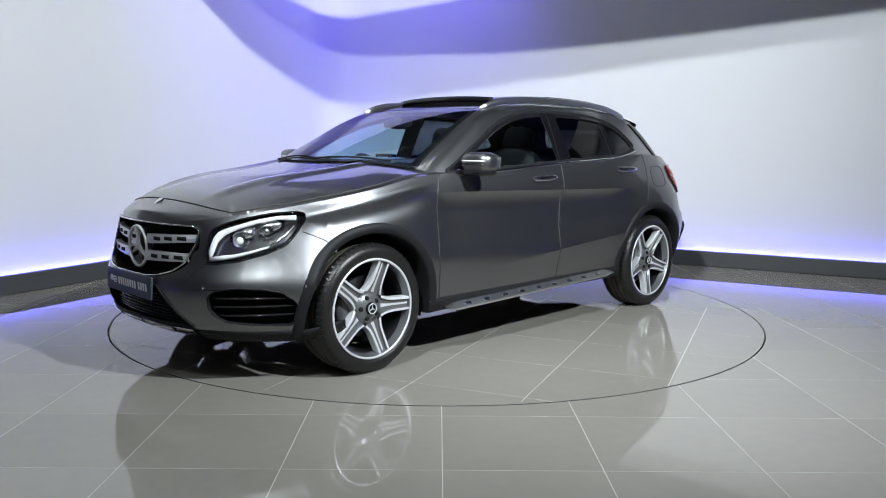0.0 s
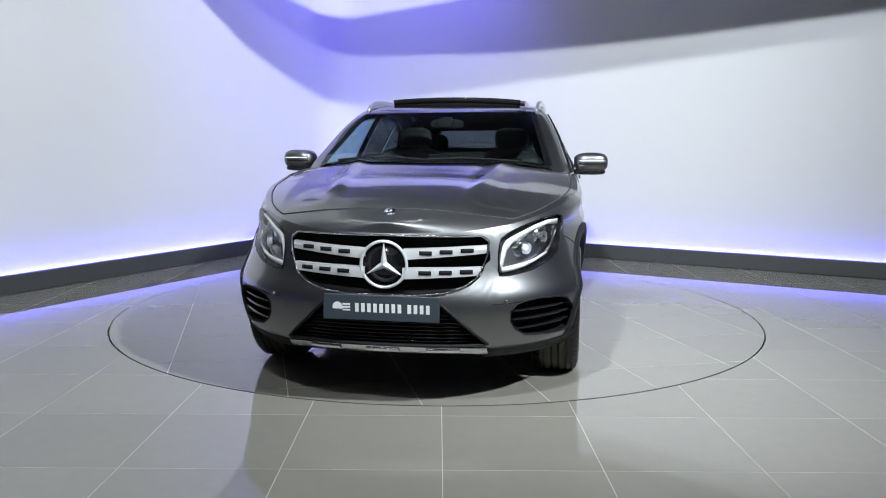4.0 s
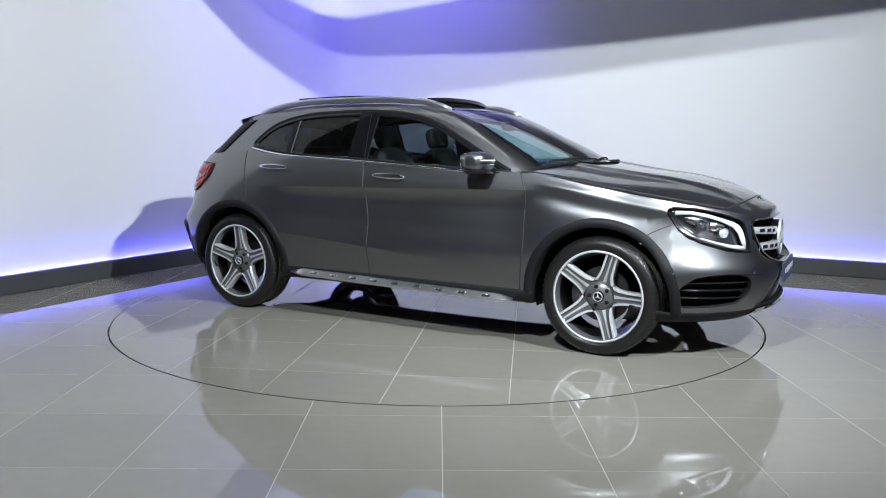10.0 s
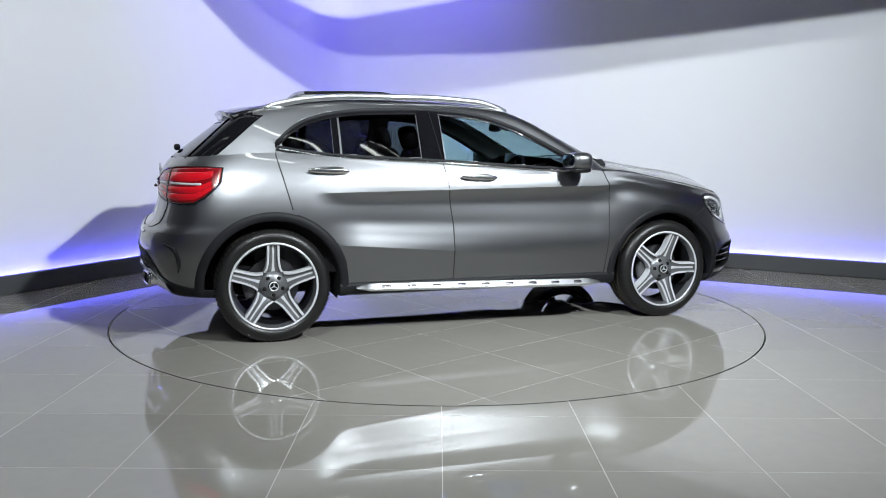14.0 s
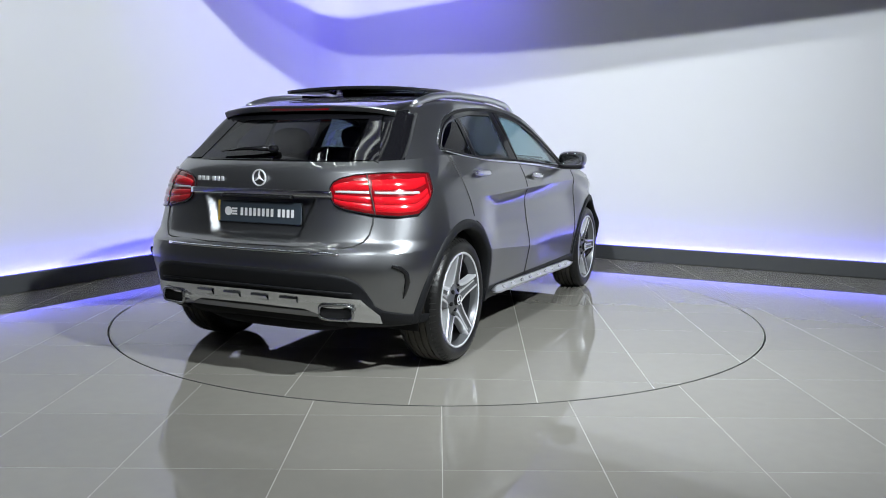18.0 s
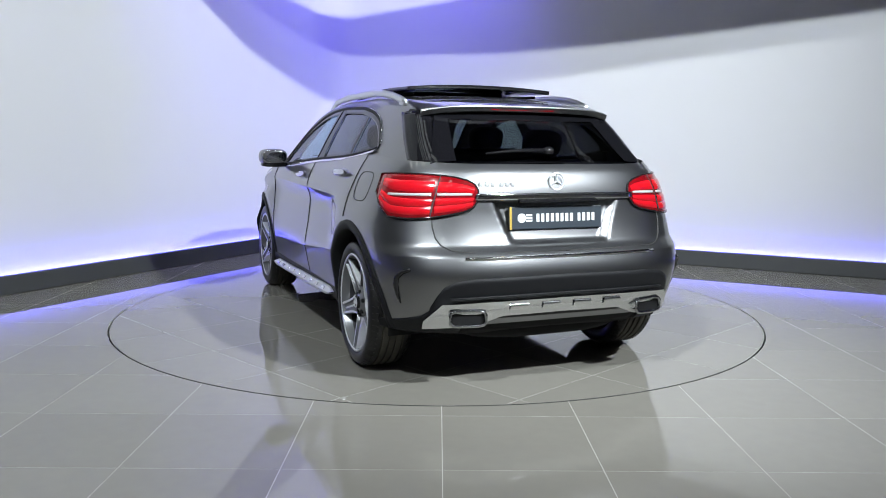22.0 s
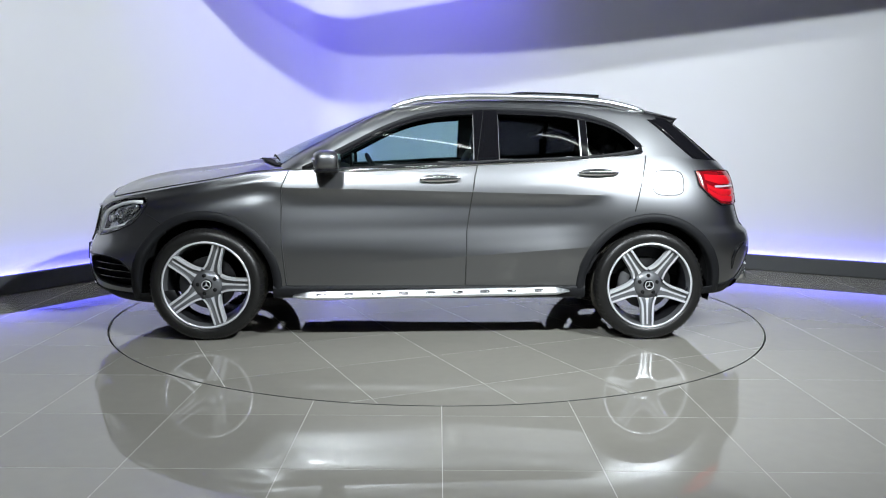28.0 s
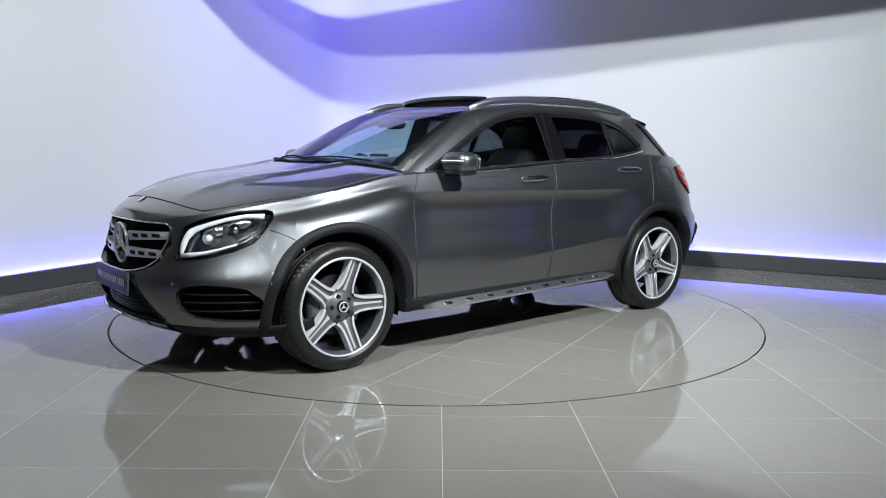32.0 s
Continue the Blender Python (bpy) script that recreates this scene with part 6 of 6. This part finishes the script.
def interior(car):
    # tub, door linings, floor
    part("cabin_floor", box_bm(-0.4, 0, 0.42, 2.6, 1.42, 0.06), DASH_DARK, car)
    for sgn in (1, -1):
        rows = [[(x, sgn * 0.735, 0.40), (x, sgn * 0.745, 0.80), (x, sgn * (float(cabin_y(x, float(dlo_bottom(x)))) - 0.05), float(dlo_bottom(x)) - 0.015), (x, sgn * (float(cabin_y(x, float(dlo_bottom(x)))) - 0.012), float(dlo_bottom(x)) - 0.006)] for x in np.linspace(0.85, -1.45, 24)]
        part("door_lining", grid_bm(np.array(rows)), DASH_DARK, car)
    # roof lining with the sunroof opening
    for x0, x1, y0, y1 in ((-1.55, -0.45, -0.5, 0.5), (0.04, 0.20, -0.5, 0.5), (-0.45, 0.04, -0.5, -0.44), (-0.45, 0.04, 0.44, 0.5)):
        X, Y = np.meshgrid(np.linspace(x0, x1, 12), np.linspace(y0, y1, 12), indexing="ij")
        part("roof_lining", grid_bm(np.stack([X, Y, cabin_z(X, Y) - 0.035], -1)), SEAT_BLACK, car)
    # dashboard
    rows = []
    for y in np.linspace(-0.70, 0.70, 25):
        hood = 0.035 * math.exp(-(((y + 0.36) / 0.17) ** 2))
        rows.append([(0.98 - 0.3 * y * y, y, 1.02), (0.80, y, 1.045 - 0.05 * (y / 0.7) ** 2), (0.62, y, 1.035 + hood - 0.03 * (y / 0.7) ** 2), (0.52, y, 1.0 + hood - 0.03 * (y / 0.7) ** 2), (0.49, y, 0.92), (0.55, y, 0.70), (0.60, y, 0.45)])
    dash = part("dashboard", grid_bm(np.array(rows)), DASH_DARK, car, "dark dashboard")
    part("centre_screen", box_bm(0.53, 0.0, 1.075, 0.014, 0.20, 0.11, 0.006), GLOSS_BLACK, dash, "upright centre display")
    part("card", box_bm(0.80, 0.02, 1.052, 0.10, 0.15, 0.003, turn=Matrix.Rotation(radians(-12), 4, "Y")), PAPER, dash, "white paper card", smooth=False)
    # steering wheel on the right
    ring = []
    for k in range(40):
        a = 2 * math.pi * k / 40
        ring.append((0.36 + 0.085 * math.sin(a), -0.36 + 0.180 * math.cos(a), 0.955 + 0.160 * math.sin(a)))
    wheel = part("steering_wheel", tube_bm(ring, 0.014, 8, True), SEAT_BLACK, car, "black steering wheel")
    part("boss", rounded(bmesh.new(), (0.375, -0.36, 0.945), (0.03, 0.07, 0.055), 3, n=12), SEAT_BLACK, wheel)
    for dy, dz in ((0.12, 0.0), (-0.12, 0.0), (0, -0.09)):
        part("spoke", tube_bm([(0.375, -0.36 + dy * 0.4, 0.945 + dz * 0.4), (0.36 + dz * 0.5, -0.36 + dy * 1.45, 0.955 + dz * 1.6)], 0.012, 6), SATIN, wheel)
    # seats
    lean = Matrix.Rotation(radians(-16), 4, "Y")

    def seat(x, y, w, rear=False):
        s = part("seat", rounded(bmesh.new(), (x, y, 0.60), (0.26, w, 0.085), 4, n=14), SEAT_BLACK, car, "black upholstered seat")
        part("backrest", rounded(bmesh.new(), (x - 0.30, y, 0.88), (0.075, w * 0.96, 0.30), 3.6, lean, 16), SEAT_BLACK, s)
        for hy in ((0,) if not rear else (-0.36, 0.36)):
            part("headrest", rounded(bmesh.new(), (x - 0.40, y + hy, 1.235 if not rear else 1.20), (0.05, 0.125, 0.085), 3.2, lean, 14), SEAT_BLACK, s)
            for q in (-0.05, 0.05):
                part("headrest_post", tube_bm([(x - 0.385, y + hy + q, 1.12), (x - 0.395, y + hy + q, 1.19)], 0.006, 6), SATIN, s)
    seat(0.02, -0.365, 0.245)
    seat(0.02, 0.365, 0.245)
    seat(-0.78, 0, 0.63, True)
    part("parcel_shelf", box_bm(-1.55, 0, 1.02, 0.52, 1.16, 0.02, 0.006), SEAT_BLACK, car)
    mirror = part("inner_mirror", rounded(bmesh.new(), (0.40, 0, 1.325), (0.02, 0.11, 0.034), 3, n=12), MATT_BLACK, car, "black interior mirror with sensor housing")
    part("sensor_housing", rounded(bmesh.new(), (0.47, 0, 1.335), (0.06, 0.05, 0.022), 3, Matrix.Rotation(radians(25), 4, "Y"), 10), MATT_BLACK, mirror)
    # engine bay and underside close the body below
    part("underbody", box_bm(0.05, 0, 0.33, 3.9, 1.16, 0.15, 0.04), MATT_BLACK, car, "black underbody")
    part("underbody_middle", box_bm(0, 0, 0.33, 1.75, 1.60, 0.14, 0.03), MATT_BLACK, car)
    # unseen sheets added to stop light showing from inside the bumpers
    for kind, reach in (("front", 1.79), ("rear", 1.80)):
        rows = []
        for v in np.linspace(0.02, math.pi / 2, 60):
            x, y, z = column(kind, v, np.array([0.0]))[0]
            y = y if abs(x) > reach else min(y, 0.52)
            rows.append([(x * 0.997, y * 0.992 * q, z + 0.006) for q in np.linspace(-1, 1, 9)])
        part("undertray", lathe_shell(grid_bm(np.array(rows)), 0.003), MATT_BLACK, car, "black undertray")
    part("bulkhead", box_bm(1.05, 0, 0.70, 0.04, 1.40, 0.62, 0.01), MATT_BLACK, car)
    # silencer is matt black in place of the shade under the car
    part("exhaust_silencer", rounded(bmesh.new(), (-1.82, 0.0, 0.30), (0.12, 0.48, 0.09), 3, n=12), MATT_BLACK, car)


def car_details(car):
    front_end(car)
    arch_trim(car)
    sides(car)
    rear_end(car)
    top_end(car)
    interior(car)


# ---- the place ----
TABLE_TURN, TABLE_U, TABLE_V = radians(22.4), -0.015, 0.03
room()
turntable = floors()
car = build_car()


def motions():
    """The turntable starts up, turns once round and stops; the car rides on it."""
    times = [0, 0.25, 0.5, 0.75, 1, 1.25, 1.5, 1.75, 2, 2.25, 2.5] + [3 + 0.5 * k for k in range(54)] + [30, 30.25, 30.5, 30.75, 31, 31.25, 31.5, 31.75, 32]
    walk(turntable, [(t, pose(0, 0, 0, 0, 0, turn_at(t))) for t in times])
    walk(car, [(t, pose(0, 0, 0, 0, 0, turn_at(t)) @ Matrix.Translation((OFF_X, OFF_Y, 0))) for t in times])


motions()
